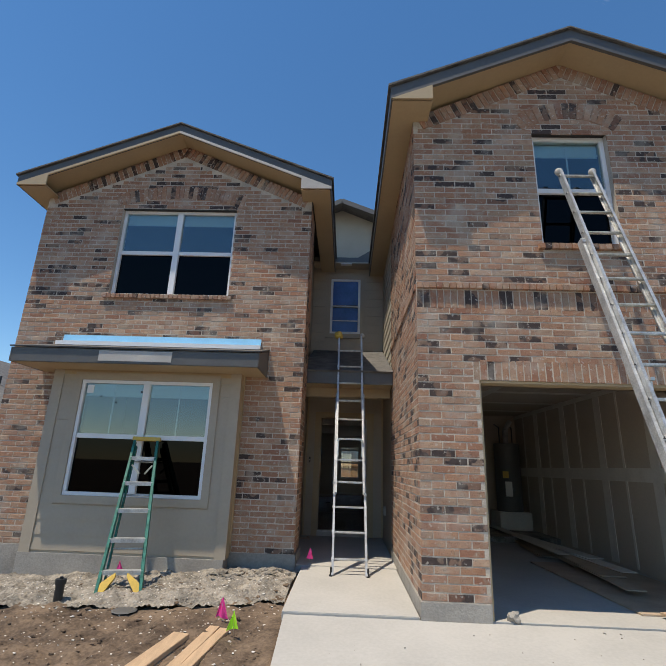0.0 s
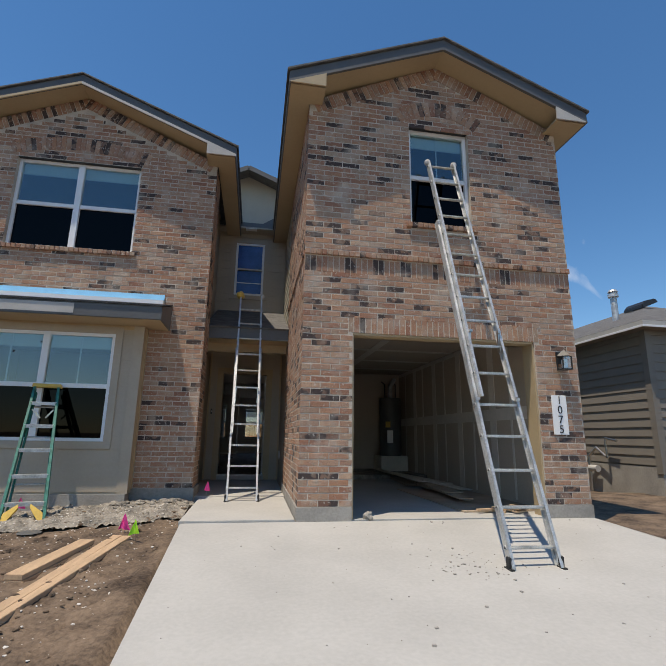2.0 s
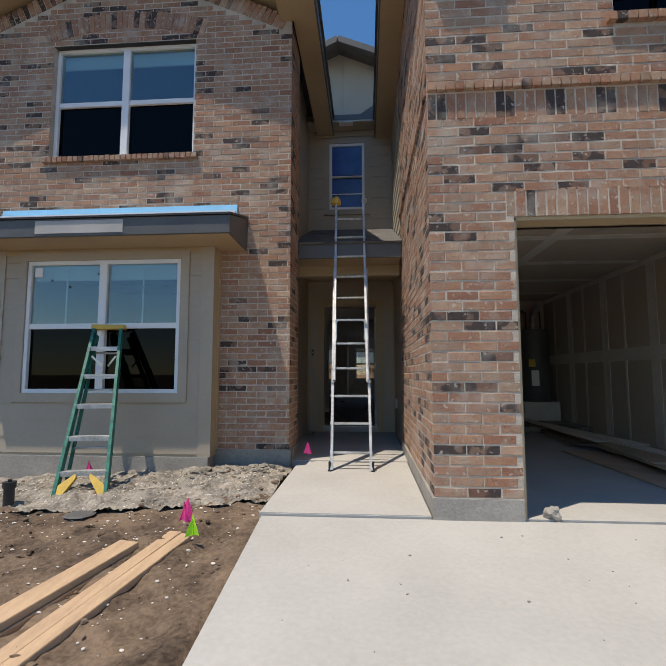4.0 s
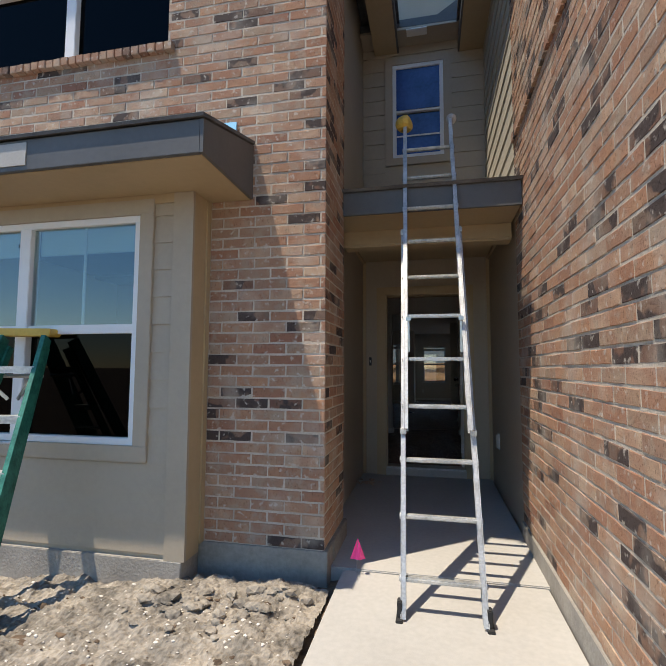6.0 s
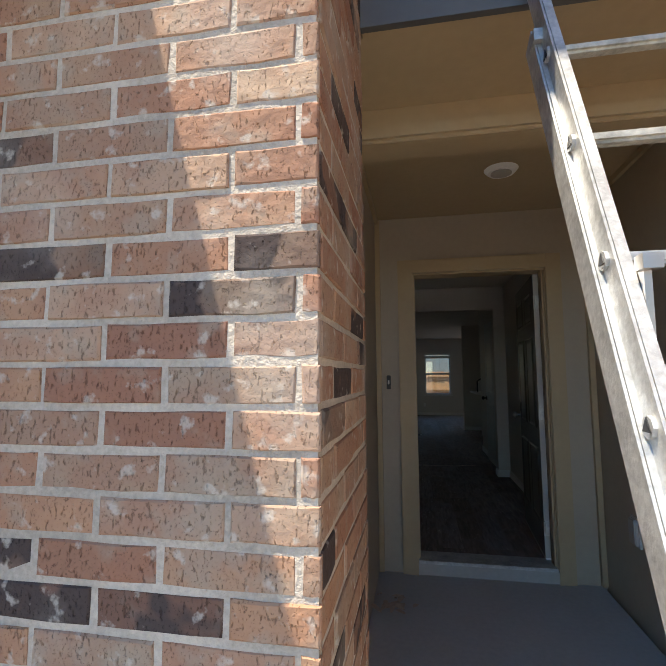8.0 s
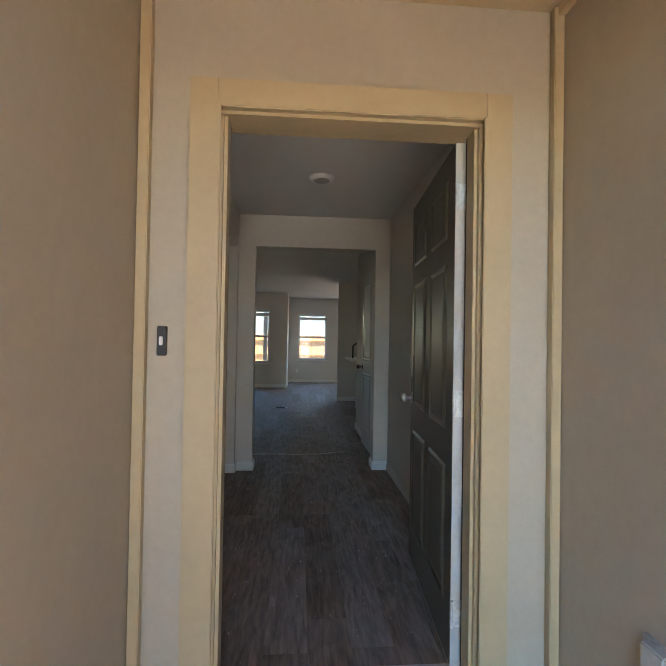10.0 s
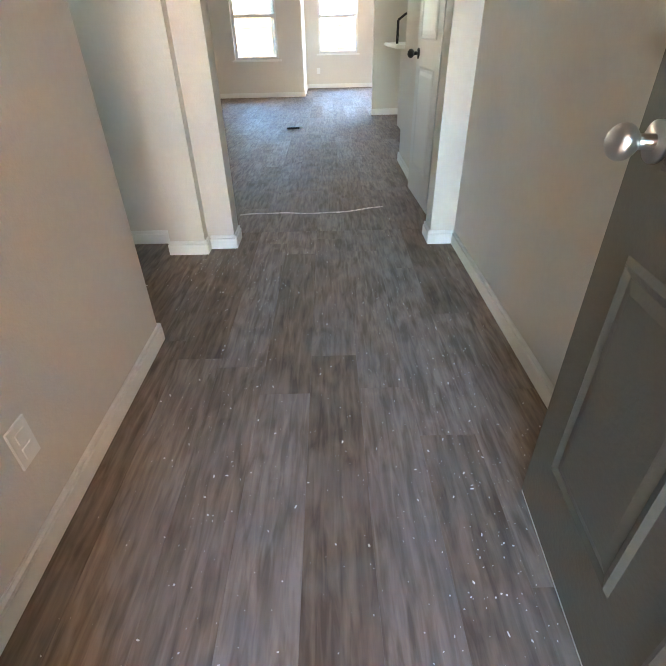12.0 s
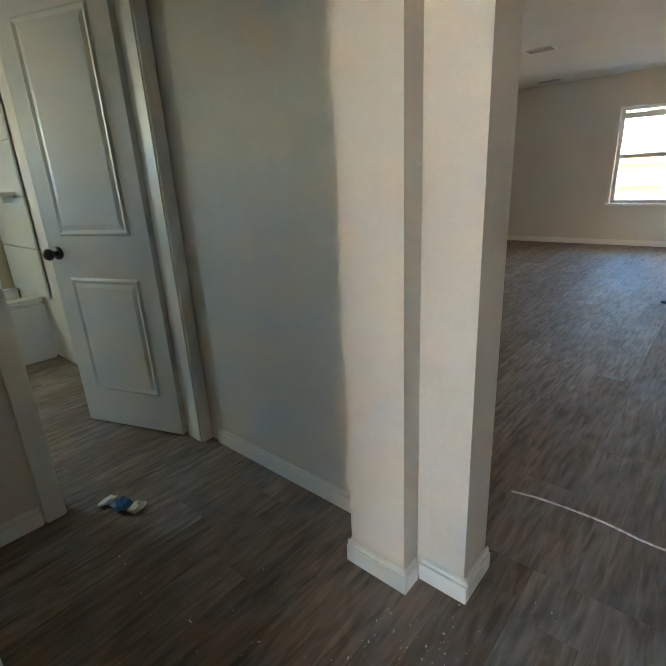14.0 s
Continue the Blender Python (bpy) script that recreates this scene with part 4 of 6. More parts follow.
for x0, x1 in ((DOOR_X0 - 0.11, DOOR_X0 - 0.012), (DOOR_X1 + 0.012, DOOR_X1 + 0.11)):
    one("casing", M_TRIM, [(x0, x1, 4.525, 4.56, 0.02, DOOR_Z1 + 0.11)], frame_1, bevel=0.004)
    e = x1 if x0 < -1 else x0
    one("casing_bead", M_TRIM, [(e - 0.009, e + 0.009, 4.515, 4.527, 0.02, DOOR_Z1 + 0.02)], frame_1, bevel=0.003)
one("head_casing", M_TRIM, [(DOOR_X0 - 0.012, DOOR_X1 + 0.012, 4.525, 4.56, DOOR_Z1 + 0.012, DOOR_Z1 + 0.11)], frame_1, bevel=0.004)
for x0, x1 in ((DOOR_X0, DOOR_X0 + 0.012), (DOOR_X1 - 0.012, DOOR_X1)):
    one("stop", M_TRIM, [(x0, x1, 4.575, 4.645, 0.11, DOOR_Z1)], frame_1)
    one("weather_seal", M_RUBBER, [(x0 + 0.001, x1 - 0.001, 4.645, 4.657, 0.11, DOOR_Z1)], frame_1, "black rubber seal")
# black strip covers both the seal and the shadow of the hinge gap
one("hinge_seal_and_shade", M_RUBBER, [(DOOR_X1 - 0.004, DOOR_X1 - 0.0005, 4.658, 4.704, 0.125, DOOR_Z1 - 0.01)], frame_1, "black rubber seal")
for z in (1.13, 1.04):
    one("strike_plate", M_BLACK, [(DOOR_X0, DOOR_X0 + 0.003, 4.665, 4.70, z - 0.03 + 0.0, z + 0.03)], frame_1, "dark strike plate")
one("threshold", M_ALU, [(DOOR_X0, DOOR_X1, 4.53, 4.72, 0.10, 0.122)], frame_1, "aluminium threshold", bevel=0.004)
one("sill", M_CONC, [(DOOR_X0 - 0.012, DOOR_X1 + 0.012, 4.535, 4.60, 0.02, 0.10)], frame_1)
trim = thing("porch_trim", "tan corner and ceiling trim boards of the porch", "trim", kind="structure")
for x0, x1 in ((-1.466, -1.43), (-0.02, 0.016)):
    one("corner_trim", M_TRIM, [(x0, x1, 4.52, 4.556, 0.03, 2.585)], trim, bevel=0.003)
for x0, x1 in ((-1.466, -1.44), (-0.01, 0.016)):
    one("ceiling_trim", M_TRIM, [(x0, x1, 3.07, 4.518, 2.55, 2.586)], trim, bevel=0.003)
bell = thing("doorbell", "small black doorbell button beside the front door", "doorbell")
one("plate", M_BLACK, [(-1.395, -1.365, 4.535, 4.56, 1.31, 1.41)], bell, bevel=0.003)
one("button", M_WHITE, [(-1.386, -1.374, 4.53, 4.536, 1.345, 1.375)], bell, bevel=0.002)
out = thing("outlet_outdoor", "grey weatherproof outlet box on the porch wall", "outlet")
one("cover", M_PRIMER, [(-0.012, 0.02, 4.03, 4.11, 0.46, 0.60)], out, bevel=0.006)
one("base", M_ALU, [(0.008, 0.02, 4.02, 4.12, 0.45, 0.61)], out)


def disc_light(name, x, y, z, label):
    t = thing(name, label, "ceiling light", at=(x, y, z))
    bm = bmesh.new()
    tube(bm, (0, 0, -0.022), (0, 0, 0), 0.075, 0.095, seg=32)
    part("trim_ring", bm, M_WHITE, t)
    bm = bmesh.new()
    tube(bm, (0, 0, -0.026), (0, 0, -0.02), 0.058, seg=32)
    part("lens", bm, M_PRIMER, t, "unlit grey diffuser")


disc_light("porch_light", -0.67, 3.83, 2.59, "round white unlit disc light on the porch ceiling")
disc_light("hall_light", -0.77, 6.29, CEIL, "round white unlit disc light on the hall ceiling")

# ---- interior fittings ----
def interior_window(name, x0, x1, z0, z1, y):
    t = window(name, x0, x1, z0, z1, y, "white back window looking onto a sunlit cedar fence", False, screen=False, glass=M_CLEAR, grid=False, blind=False)
    one("sill", M_WHITE, [(x0 - 0.05, x1 + 0.05, y - 0.135, y, z0 - 0.03, z0)], t, bevel=0.004)
    one("blind", M_WHITE, [(x0 + 0.04, x1 - 0.04, y - 0.03, y, z1 - 0.16, z1 - 0.08)], t, "raised white blind", bevel=0.006)


interior_window("window_5", *LB, 14.84)
interior_window("window_6", *RB, 16.34)


def wall_plate(name, label, x, y, z, axis):
    t = thing(name, label, "outlet")
    if axis == "x":
        one("plate", M_WHITE, [(x, x + 0.006, y - 0.036, y + 0.036, z - 0.058, z + 0.058)], t, bevel=0.002)
        for s in (-1, 1):
            one("socket", M_WHITE, [(x + 0.006, x + 0.009, y - 0.016, y + 0.016, z + s * 0.022 - 0.014, z + s * 0.022 + 0.014)], t)
    else:
        one("plate", M_WHITE, [(x - 0.036, x + 0.036, y - 0.006, y, z - 0.058, z + 0.058)], t, bevel=0.002)
        for s in (-1, 1):
            one("socket", M_WHITE, [(x - 0.016, x + 0.016, y - 0.009, y - 0.006, z + s * 0.022 - 0.014, z + s * 0.022 + 0.014)], t)


wall_plate("wall_outlet", "white outlet plate low on the hall wall", XL, 5.53, 0.42, "x")
wall_plate("wall_outlet", "white outlet plate under the nook window", -0.95, 16.24, 0.45, "y")

closet = thing("door_2", "white closet door standing ajar with a dark knob", "door", kind="structure", at=(-0.10, 7.84, 0.135))
closet.rotation_euler = (0, 0, radians(92))
two = [(0.11, 0.55, 1.0, 1.9), (0.11, 0.55, 0.2, 0.85)]
lf = panel_door("door_leaf", 0.66, 2.03, 0.035, M_IDOOR, two, closet)
knob_set(lf, 0.60, 0.92, 0.035, M_BLACK)
bath = thing("door_3", "white two-panel bathroom door standing open", "door", kind="structure", at=(-2.875, 7.385, 0.135))
bath.rotation_euler = (0, 0, radians(180 + 20))
lf = panel_door("door_leaf", 0.63, 2.03, 0.035, M_IDOOR, [(0.10, 0.53, 1.0, 1.9), (0.10, 0.53, 0.2, 0.80)], bath)
knob_set(lf, 0.57, 0.92, 0.035, M_BLACK)
fr3 = thing("door_frame_3", "white casing around the bathroom doorway", "door frame", kind="structure")
for y0, y1 in ((6.69, 6.76), (7.40, 7.458)):
    one("casing", M_WHITE, [(-2.76, -2.742, y0, y1, FLOOR, 2.22)], fr3, bevel=0.003)
one("head_casing", M_WHITE, [(-2.76, -2.742, 6.76, 7.40, 2.15, 2.22)], fr3)
for y0, y1 in ((6.75, 6.765), (7.395, 7.41)):
    one("jamb", M_WHITE, [(-2.865, -2.755, y0, y1, FLOOR, 2.15)], fr3)

# bathroom: tub with a pale surround
tub = thing("bathtub", "white bathtub with a pale panelled surround", "bathtub")
one("apron", M_TUB, [(-4.80, -4.76, 5.42, 7.44, FLOOR, 0.56)], tub, bevel=0.01)
one("rim", M_TUB, [(-4.90, -4.755, 5.41, 7.445, 0.56, 0.60)], tub, bevel=0.012)
one("basin", M_TUB, [(-5.40, -4.90, 5.42, 7.44, 0.16, 0.20), (-5.42, -5.36, 5.42, 7.44, 0.20, 0.60)], tub)
sur = thing("tub_surround", "pale blue-white tub surround with panel joints", "surround")
for i in range(5):
    one("panel", M_TUB, [(-5.40, -4.62, 7.435, 7.45, 0.605 + i * 0.36, 0.96 + i * 0.36)], sur, bevel=0.003)
shelf = thing("soap_shelf", "small white shelf on the tub surround", "shelf")
one("ledge", M_TUB, [(-4.98, -4.74, 7.33, 7.44, 1.33, 1.355)], shelf, bevel=0.006)
one("bracket", M_TUB, [(-4.88, -4.84, 7.37, 7.44, 1.28, 1.33)], shelf)

counter = thing("bar_counter", "pale stone bar counter with a rounded end", "counter")
bm = bmesh.new()
prism(bm, [(-0.05, 10.35, 1.02), (-0.05, 11.5, 1.02), (0.85, 11.5, 1.02), (0.85, 10.25, 1.02), (0.05, 10.25, 1.02)], (0, 0, 0.035))
part("top", bm, M_WHITE, counter, bevel=0.008)
one("half_wall", M_WALL, [(0.15, 0.8, 10.45, 11.4, FLOOR, 1.02)], counter)
faucet = thing("faucet", "dark gooseneck kitchen faucet on the counter", "faucet", at=(0.02, 10.8, 1.055))
bm = bmesh.new()
tube(bm, (0, 0, 0), (0, 0, 0.22), 0.014)
tube(bm, (0, 0, 0.22), (0.09, 0, 0.28), 0.012)
tube(bm, (0.09, 0, 0.28), (0.16, 0, 0.18), 0.012)
part("spout", bm, M_BLACK, faucet)
bm = bmesh.new()
tube(bm, (0, 0, 0.05), (0, -0.07, 0.08), 0.008)
part("lever", bm, M_BLACK, faucet)
for x, y, sx in ((-2.88, 12.25, 0.3), (-3.41, 14.33, 0.35)):
    v = thing("ceiling_vent", "small white slatted vent on the ceiling", "vent", group="ceiling vents")
    one("frame", M_WHITE, [(x - sx / 2, x + sx / 2, y - 0.08, y + 0.08, CEIL - 0.008, CEIL)], v)
    for i in range(5):
        one("slat", M_PRIMER, [(x - sx / 2 + 0.02, x + sx / 2 - 0.02, y - 0.062 + i * 0.028, y - 0.05 + i * 0.028, CEIL - 0.014, CEIL - 0.007)], v)

# floor litter: drywall crumbs, a curl of tape, a blue wrapper, an offcut
rng = random.Random(11)
bm = bmesh.new()
for i in range(1250):
    if i < 850:
        x, y = rng.uniform(-1.42, -0.1), rng.gauss(5.9, 0.75)
        if rng.random() < 0.5:
            x = rng.gauss(rng.choice((-1.1, -0.45, -0.3)), 0.1)
    else:
        x, y = rng.choice(((rng.gauss(-1.6, 0.5), rng.gauss(6.95, 0.25)), (rng.gauss(-1.35, 0.12), rng.gauss(7.1, 0.12)), (rng.gauss(-0.42, 0.14), rng.gauss(5.15, 0.4))))
    if not (-2.6 < x < -0.08 and 4.75 < y < 8.4) or (x < -1.45 and not 6.45 < y < 7.2):
        continue
    r = rng.choice((0.0014, 0.0018, 0.002, 0.0025, 0.003, 0.005)) * rng.uniform(0.35, 0.7)
    m = Matrix.Translation((x, y, FLOOR + r * 0.4)) @ Euler((rng.random() * 3, rng.random() * 3, rng.random() * 6)).to_matrix().to_4x4()
    obox(bm, m, r * rng.choice((1.4, 2, 3.2)), r * 1.2, r * 0.8)
tagged(part("drywall_crumbs", bm, M_WHITE), "white drywall crumbs scattered on the plank floor", "crumbs", kind="stuff")
cu = bpy.data.curves.new("rope", "CURVE")
cu.dimensions, cu.bevel_depth, cu.bevel_resolution = "3D", 0.0042, 2
sp = cu.splines.new("POLY")
sp.points.add(29)
for i, p in enumerate(sp.points):
    f = i / 29
    p.co = (-1.41 + 1.02 * f, 7.93 + 0.03 * math.sin(f * 7) + 0.17 * max(0, f - 0.4), FLOOR + 0.004 + 0.002 * math.sin(f * 23), 1)
cu.materials.append(M_STRIP)
dg = bpy.data.meshes.new_from_object(new("tmp", cu).evaluated_get(bpy.context.evaluated_depsgraph_get()))
bpy.data.objects.remove(bpy.data.objects["tmp"])
rope = new("twisted_strip", dg)
tagged(rope, "thin twisted pale strip lying across the floor", "strip")
wr = thing("candy_wrapper", "crumpled blue and clear plastic wrapper on the floor", "wrapper", at=(-2.6, 6.92, FLOOR))
for nm, cx, sx, material in (("blue_middle", 0.0, 0.06, M_WRAP), ("clear_end", -0.065, 0.028, M_WHITE), ("clear_end", 0.07, 0.03, M_WHITE)):
    bm = bmesh.new()
    bmesh.ops.create_icosphere(bm, subdivisions=2, radius=1)
    for v in bm.verts:
        q = 1 + 0.8 * noise.noise(v.co * 3.1 + Vector((cx * 50, 0, 0)))
        v.co = Vector((cx + v.co.x * sx * 0.75 * q, v.co.y * 0.035 * q + cx * 0.4, 0.014 + v.co.z * 0.014 * q))
    part(nm, bm, material, wr)
oc = thing("offcut", "small dark offcut lying on the living room floor", "offcut", at=(-1.21, 11.3, FLOOR))
one("body", M_BLACK, [(-0.10, 0.06, -0.03, 0.03, 0.0, 0.02)], oc, bevel=0.003)
one("clip", M_VINYL, [(0.065, 0.11, -0.02, 0.03, 0.0, 0.012)], oc)


# ---- ladders ----
def extension_ladder(name, label, foot, top, width, base_top, fly_start, metal, mop=False, first=0.30, deep=0.062, inset=0.035):
    """A two-section ladder from foot to top: rails, rungs, feet, locks and end caps are parts. Sections are given along its length."""
    foot, top = Vector(foot), Vector(top)
    t = thing(name, label, "ladder", group="extension ladders", at=foot)
    d = (top - foot)
    length = d.length
    d.normalize()
    side = Vector((1, 0, 0))
    n = side.cross(d).normalized()
    front = n if n.y < 0 else -n
    wf = width - inset

    def rail(s, w, a, b, off):
        bm = bmesh.new()
        c = side * s * w / 2 + front * off
        beam(bm, c + d * a, c + d * b, 0.005, deep, front)
        for e in (-deep / 2 + 0.002, deep / 2 - 0.002):
            beam(bm, c - side * s * 0.014 + front * e + d * a, c - side * s * 0.014 + front * e + d * b, 0.02, 0.005, front)
        part("rail", bm, metal, t)

    for s in (-1, 1):
        rail(s, width, 0.0, base_top, 0.0)
        rail(s, wf, fly_start, length, 0.05)
    z = first
    while z < length - 0.05:
        fly = z > fly_start + 0.02
        w, o = (wf, 0.05) if fly else (width, 0.0)
        bm = bmesh.new()
        beam(bm, d * z - side * w / 2 + front * o, d * z + side * w / 2 + front * o, 0.036, 0.024, (0, 0, 1))
        part("rung", bm, M_SPLAT if z > length * 0.55 else metal, t, bevel=0.007)
        for s in (-1, 1):
            bm = bmesh.new()
            c = d * z + side * s * (w / 2 + 0.002) + front * o
            tube(bm, c, c + side * s * 0.007, 0.018, seg=8)
            crimp = part("rung_crimp", bm, metal, t)
            # solid black disc paints the shade inside the hollow rung
            bm = bmesh.new()
            tube(bm, c + side * s * 0.006, c + side * s * 0.009, 0.015, seg=3)
            part("rung_hole_shade", bm, M_BLACK, crimp, "black disc for the shaded hollow end of the rung")
        z += 0.305
    for s in (-1, 1):
        bm = bmesh.new()
        c = side * s * (width / 2 + 0.008)
        box(bm, c.x - 0.018, c.x + 0.018, -0.05, 0.06, -0.005, 0.012)
        box(bm, c.x - 0.012, c.x + 0.012, -0.02, 0.03, 0.012, 0.09)
        part("foot", bm, M_RUBBER, t, "hinged rubber shoe", bevel=0.004)
        bm = bmesh.new()
        c = side * s * wf / 2 + front * 0.05 + d * length
        bmesh.ops.create_uvsphere(bm, u_segments=12, v_segments=8, radius=0.042, matrix=Matrix.Translation(c))
        if mop and s < 0:
            for v in bm.verts:
                v.co = c + (v.co - c) * (1.7 + 0.5 * noise.noise(v.co * 21))
            part("end_pad", bm, M_YELLOW, t, "lumpy yellowed foam pad")
        else:
            part("end_cap", bm, M_PRIMER, t, "worn rubber end cap")
        bm = bmesh.new()
        c = side * s * (wf / 2 - 0.03) + front * 0.055 + d * (fly_start + 0.62)
        obox(bm, Matrix.Translation(c), 0.012, 0.03, 0.22)
        obox(bm, Matrix.Translation(c + Vector((0, -0.02, 0.1))), 0.03, 0.03, 0.025)
        obox(bm, Matrix.Translation(c + Vector((0, -0.025, -0.09))), 0.018, 0.04, 0.05)
        part("rung_lock", bm, M_STEEL, t)
        for z in (fly_start, base_top - 0.04):
            bm = bmesh.new()
            c = side * s * (width / 2 - 0.012) + front * 0.03 + d * z
            obox(bm, Matrix.Translation(c), 0.035, 0.05, 0.03)
            part("bracket", bm, metal, t)
    return t


extension_ladder("extension_ladder", "worn aluminium extension ladder leaning over the porch roof edge", (-0.617, 1.44, 0.02), (-0.668, 2.785, 3.30), 0.42, 2.45, 0.95, M_ALU, True, 0.18)
extension_ladder("extension_ladder", "long pale aluminium extension ladder leaning on the upper window", (1.72, -1.645, -0.085), (1.765, -0.02, 4.44), 0.43, 3.75, 1.42, M_ALU, first=0.155, deep=0.078, inset=0.065)


def step_ladder():
    """A folded step ladder that leans on the bay window."""
    foot, top = Vector((-2.99, 0.70, -0.18)), Vector((-3.29, 1.56, 1.52))
    t = thing("step_ladder", "green fibreglass step ladder with yellow cap leaning on the bay", "ladder", at=foot)
    d = top - foot
    length = d.length
    d.normalize()
    side = Vector((0.97, 0.22, 0)).normalized()
    n = side.cross(d).normalized()
    back = n if n.y > 0 else -n
    wb, wt = 0.44, 0.27

    def at(s, f, off=0.0):
        return d * length * f + side * s * (wb + (wt - wb) * f) / 2 + back * off

    for s in (-1, 1):
        bm = bmesh.new()
        beam(bm, at(s, 0.0), at(s, 0.97), 0.028, 0.075, back)
        part("front_rail", bm, M_GREEN, t)
        bm = bmesh.new()
        beam(bm, at(s * 0.86, 0.03, 0.12), at(s * 0.86, 0.95, 0.06), 0.018, 0.05, back)
        part("rear_rail", bm, M_GREEN, t)
        bm = bmesh.new()
        p = [at(s, 0.012), at(s, 0.012) - side * s * 0.02, at(s, 0.13) - side * s * 0.15, at(s, 0.155) - side * s * 0.15, at(s, 0.10) - side * s * 0.02]
        prism(bm, [q - back * 0.03 for q in p], back * 0.04)
        part("corner_brace", bm, M_YELLOW, t, "yellow plastic foot brace")
        bm = bmesh.new()
        obox(bm, Matrix.Translation(at(s, 0.0) + Vector((0, 0, 0.015))), 0.045, 0.09, 0.03)
        part("foot", bm, M_RUBBER, t, bevel=0.004)
    for i in range(5):
        f = 0.165 + i * 0.172
        bm = bmesh.new()
        a, b = at(-1, f), at(1, f)
        beam(bm, a, b, 0.08, 0.022, (0, 0, 1))
        beam(bm, a - Vector((0, 0.036, 0.018)), b - Vector((0, 0.036, 0.018)), 0.006, 0.03, (0, 0, 1))
        part("step", bm, M_ALU, t)
    for f in (0.3, 0.62, 0.85):
        bm = bmesh.new()
        tube(bm, at(-0.86, f, 0.1), at(0.86, f, 0.1), 0.012, seg=8)
        part("rear_bar", bm, M_ALU, t)
    bm = bmesh.new()
    beam(bm, at(-1.25, 1.0, 0.03), at(1.25, 1.0, 0.03), 0.14, 0.05, (0, 0, 1))
    part("top_cap", bm, M_YELLOW, t, "dirty yellow top cap", bevel=0.006)
    for s in (-1, 1):
        bm = bmesh.new()
        beam(bm, at(s * 0.8, 0.80, 0.0), at(s * 0.2, 0.76, 0.08), 0.01, 0.02, (0, 0, 1))
        part("spreader", bm, M_STEEL, t)


step_ladder()

# ---- fixtures of the facade ----
lan = thing("wall_lantern", "small black lantern with clear panes on the brick", "lantern", at=(3.29, 0.0, 1.86))
one("back_plate", M_BLACK, [(-0.05, 0.05, -0.025, -0.004, -0.02, 0.13)], lan, bevel=0.004)
bm = bmesh.new()
tube(bm, (0, -0.02, 0.09), (0, -0.10, 0.13), 0.012)
part("arm", bm, M_BLACK, lan)
bm = bmesh.new()
tube(bm, (0, -0.10, 0.06), (0, -0.10, 0.135), 0.10, 0.02, seg=4)
part("hood", bm, M_BLACK, lan)
for sx in (-1, 1):
    for sy in (-1, 1):
        one("bar", M_BLACK, [(sx * 0.06 - 0.006, sx * 0.06 + 0.006, -0.10 + sy * 0.055 - 0.006, -0.10 + sy * 0.055 + 0.006, -0.10, 0.06)], lan)
one("base", M_BLACK, [(-0.065, 0.065, -0.165, -0.035, -0.11, -0.098)], lan)
one("pane", M_CLEAR, [(-0.055, 0.055, -0.154, -0.150, -0.098, 0.06)], lan)
one("globe", M_WHITE, [(-0.03, 0.03, -0.13, -0.07, -0.09, 0.03)], lan, "pale frosted core", bevel=0.012)
sg = thing("house_number", "white stone plaque with black house number on the brick", "sign")
one("plaque", M_WHITE, [(3.125, 3.325, -0.018, -0.002, 0.96, 1.44)], sg, bevel=0.003)
for i, c in enumerate("1075"):
    tc = bpy.data.curves.new("digit", "FONT")
    tc.body, tc.size, tc.extrude, tc.align_x, tc.align_y = c, 0.135, 0.002, "CENTER", "CENTER"
    tmp = new("tmp", tc)
    bpy.context.view_layer.update()
    me = bpy.data.meshes.new_from_object(tmp.evaluated_get(bpy.context.evaluated_depsgraph_get()))
    bpy.data.objects.remove(tmp)
    me.materials.clear()
    me.materials.append(M_BLACK)
    o = new("digit", me)
    o.matrix_world = pose(3.225, -0.021, 1.375 - i * 0.118, 90, 0, 0)
    o.parent = sg


def marker_flag(x, y, z, material, label, turn, lean=8):
    t = thing("marker_flag", label, "marker flag", group="marker flags", at=(x, y, z))
    t.rotation_euler = (radians(lean), 0, radians(turn))
    bm = bmesh.new()
    tube(bm, (0, 0, -0.05), (0, 0, 0.24), 0.0016, seg=6)
    part("wire", bm, M_STEEL, t)
    bm = bmesh.new()
    rows = [[bm.verts.new((0.002 + (0.10 * i / 5 - 0.045) * (0.12 + 0.88 * j / 4), 0.02 * math.sin(i * 1.1 + j * 0.6) * i / 5, 0.25 - 0.13 * j / 4 - 0.02 * (i / 5) ** 1.5)) for i in range(6)] for j in range(5)]
    for a, b in zip(rows, rows[1:]):
        for i in range(5):
            bm.faces.new((a[i], a[i + 1], b[i + 1], b[i]))
    ob = part("flag", bm, material, t)
    m = ob.modifiers.new("thickness", "SOLIDIFY")
    m.thickness = 0.0008


marker_flag(-1.74, 0.02, -0.15, M_PINK, "bright pink marker flag stuck in the dirt", 200)
marker_flag(-1.72, -0.02, -0.15, M_PINK, "bright pink marker flag bent over in the dirt", 330)
marker_flag(-1.55, -0.33, -0.14, M_LIME, "lime green marker flag beside the lumber", 160, -6)
marker_flag(-1.13, 1.90, 0.0, M_PINK, "pink marker flag lying against the porch slab", 20, 12)
marker_flag(-3.3, 1.35, -0.14, M_PINK, "pink marker flag behind the step ladder", 10)
marker_flag(-4.25, 0.0, -0.33, M_PINK, "pink marker flag out in the yard", 30)


def lumber(a, b, w, h, label):
    t = thing("lumber_board", label, "lumber", group="loose lumber")
    bm = bmesh.new()
    beam(bm, a, b, w, h)
    part("board", bm, M_LUMBER, t, bevel=0.003)


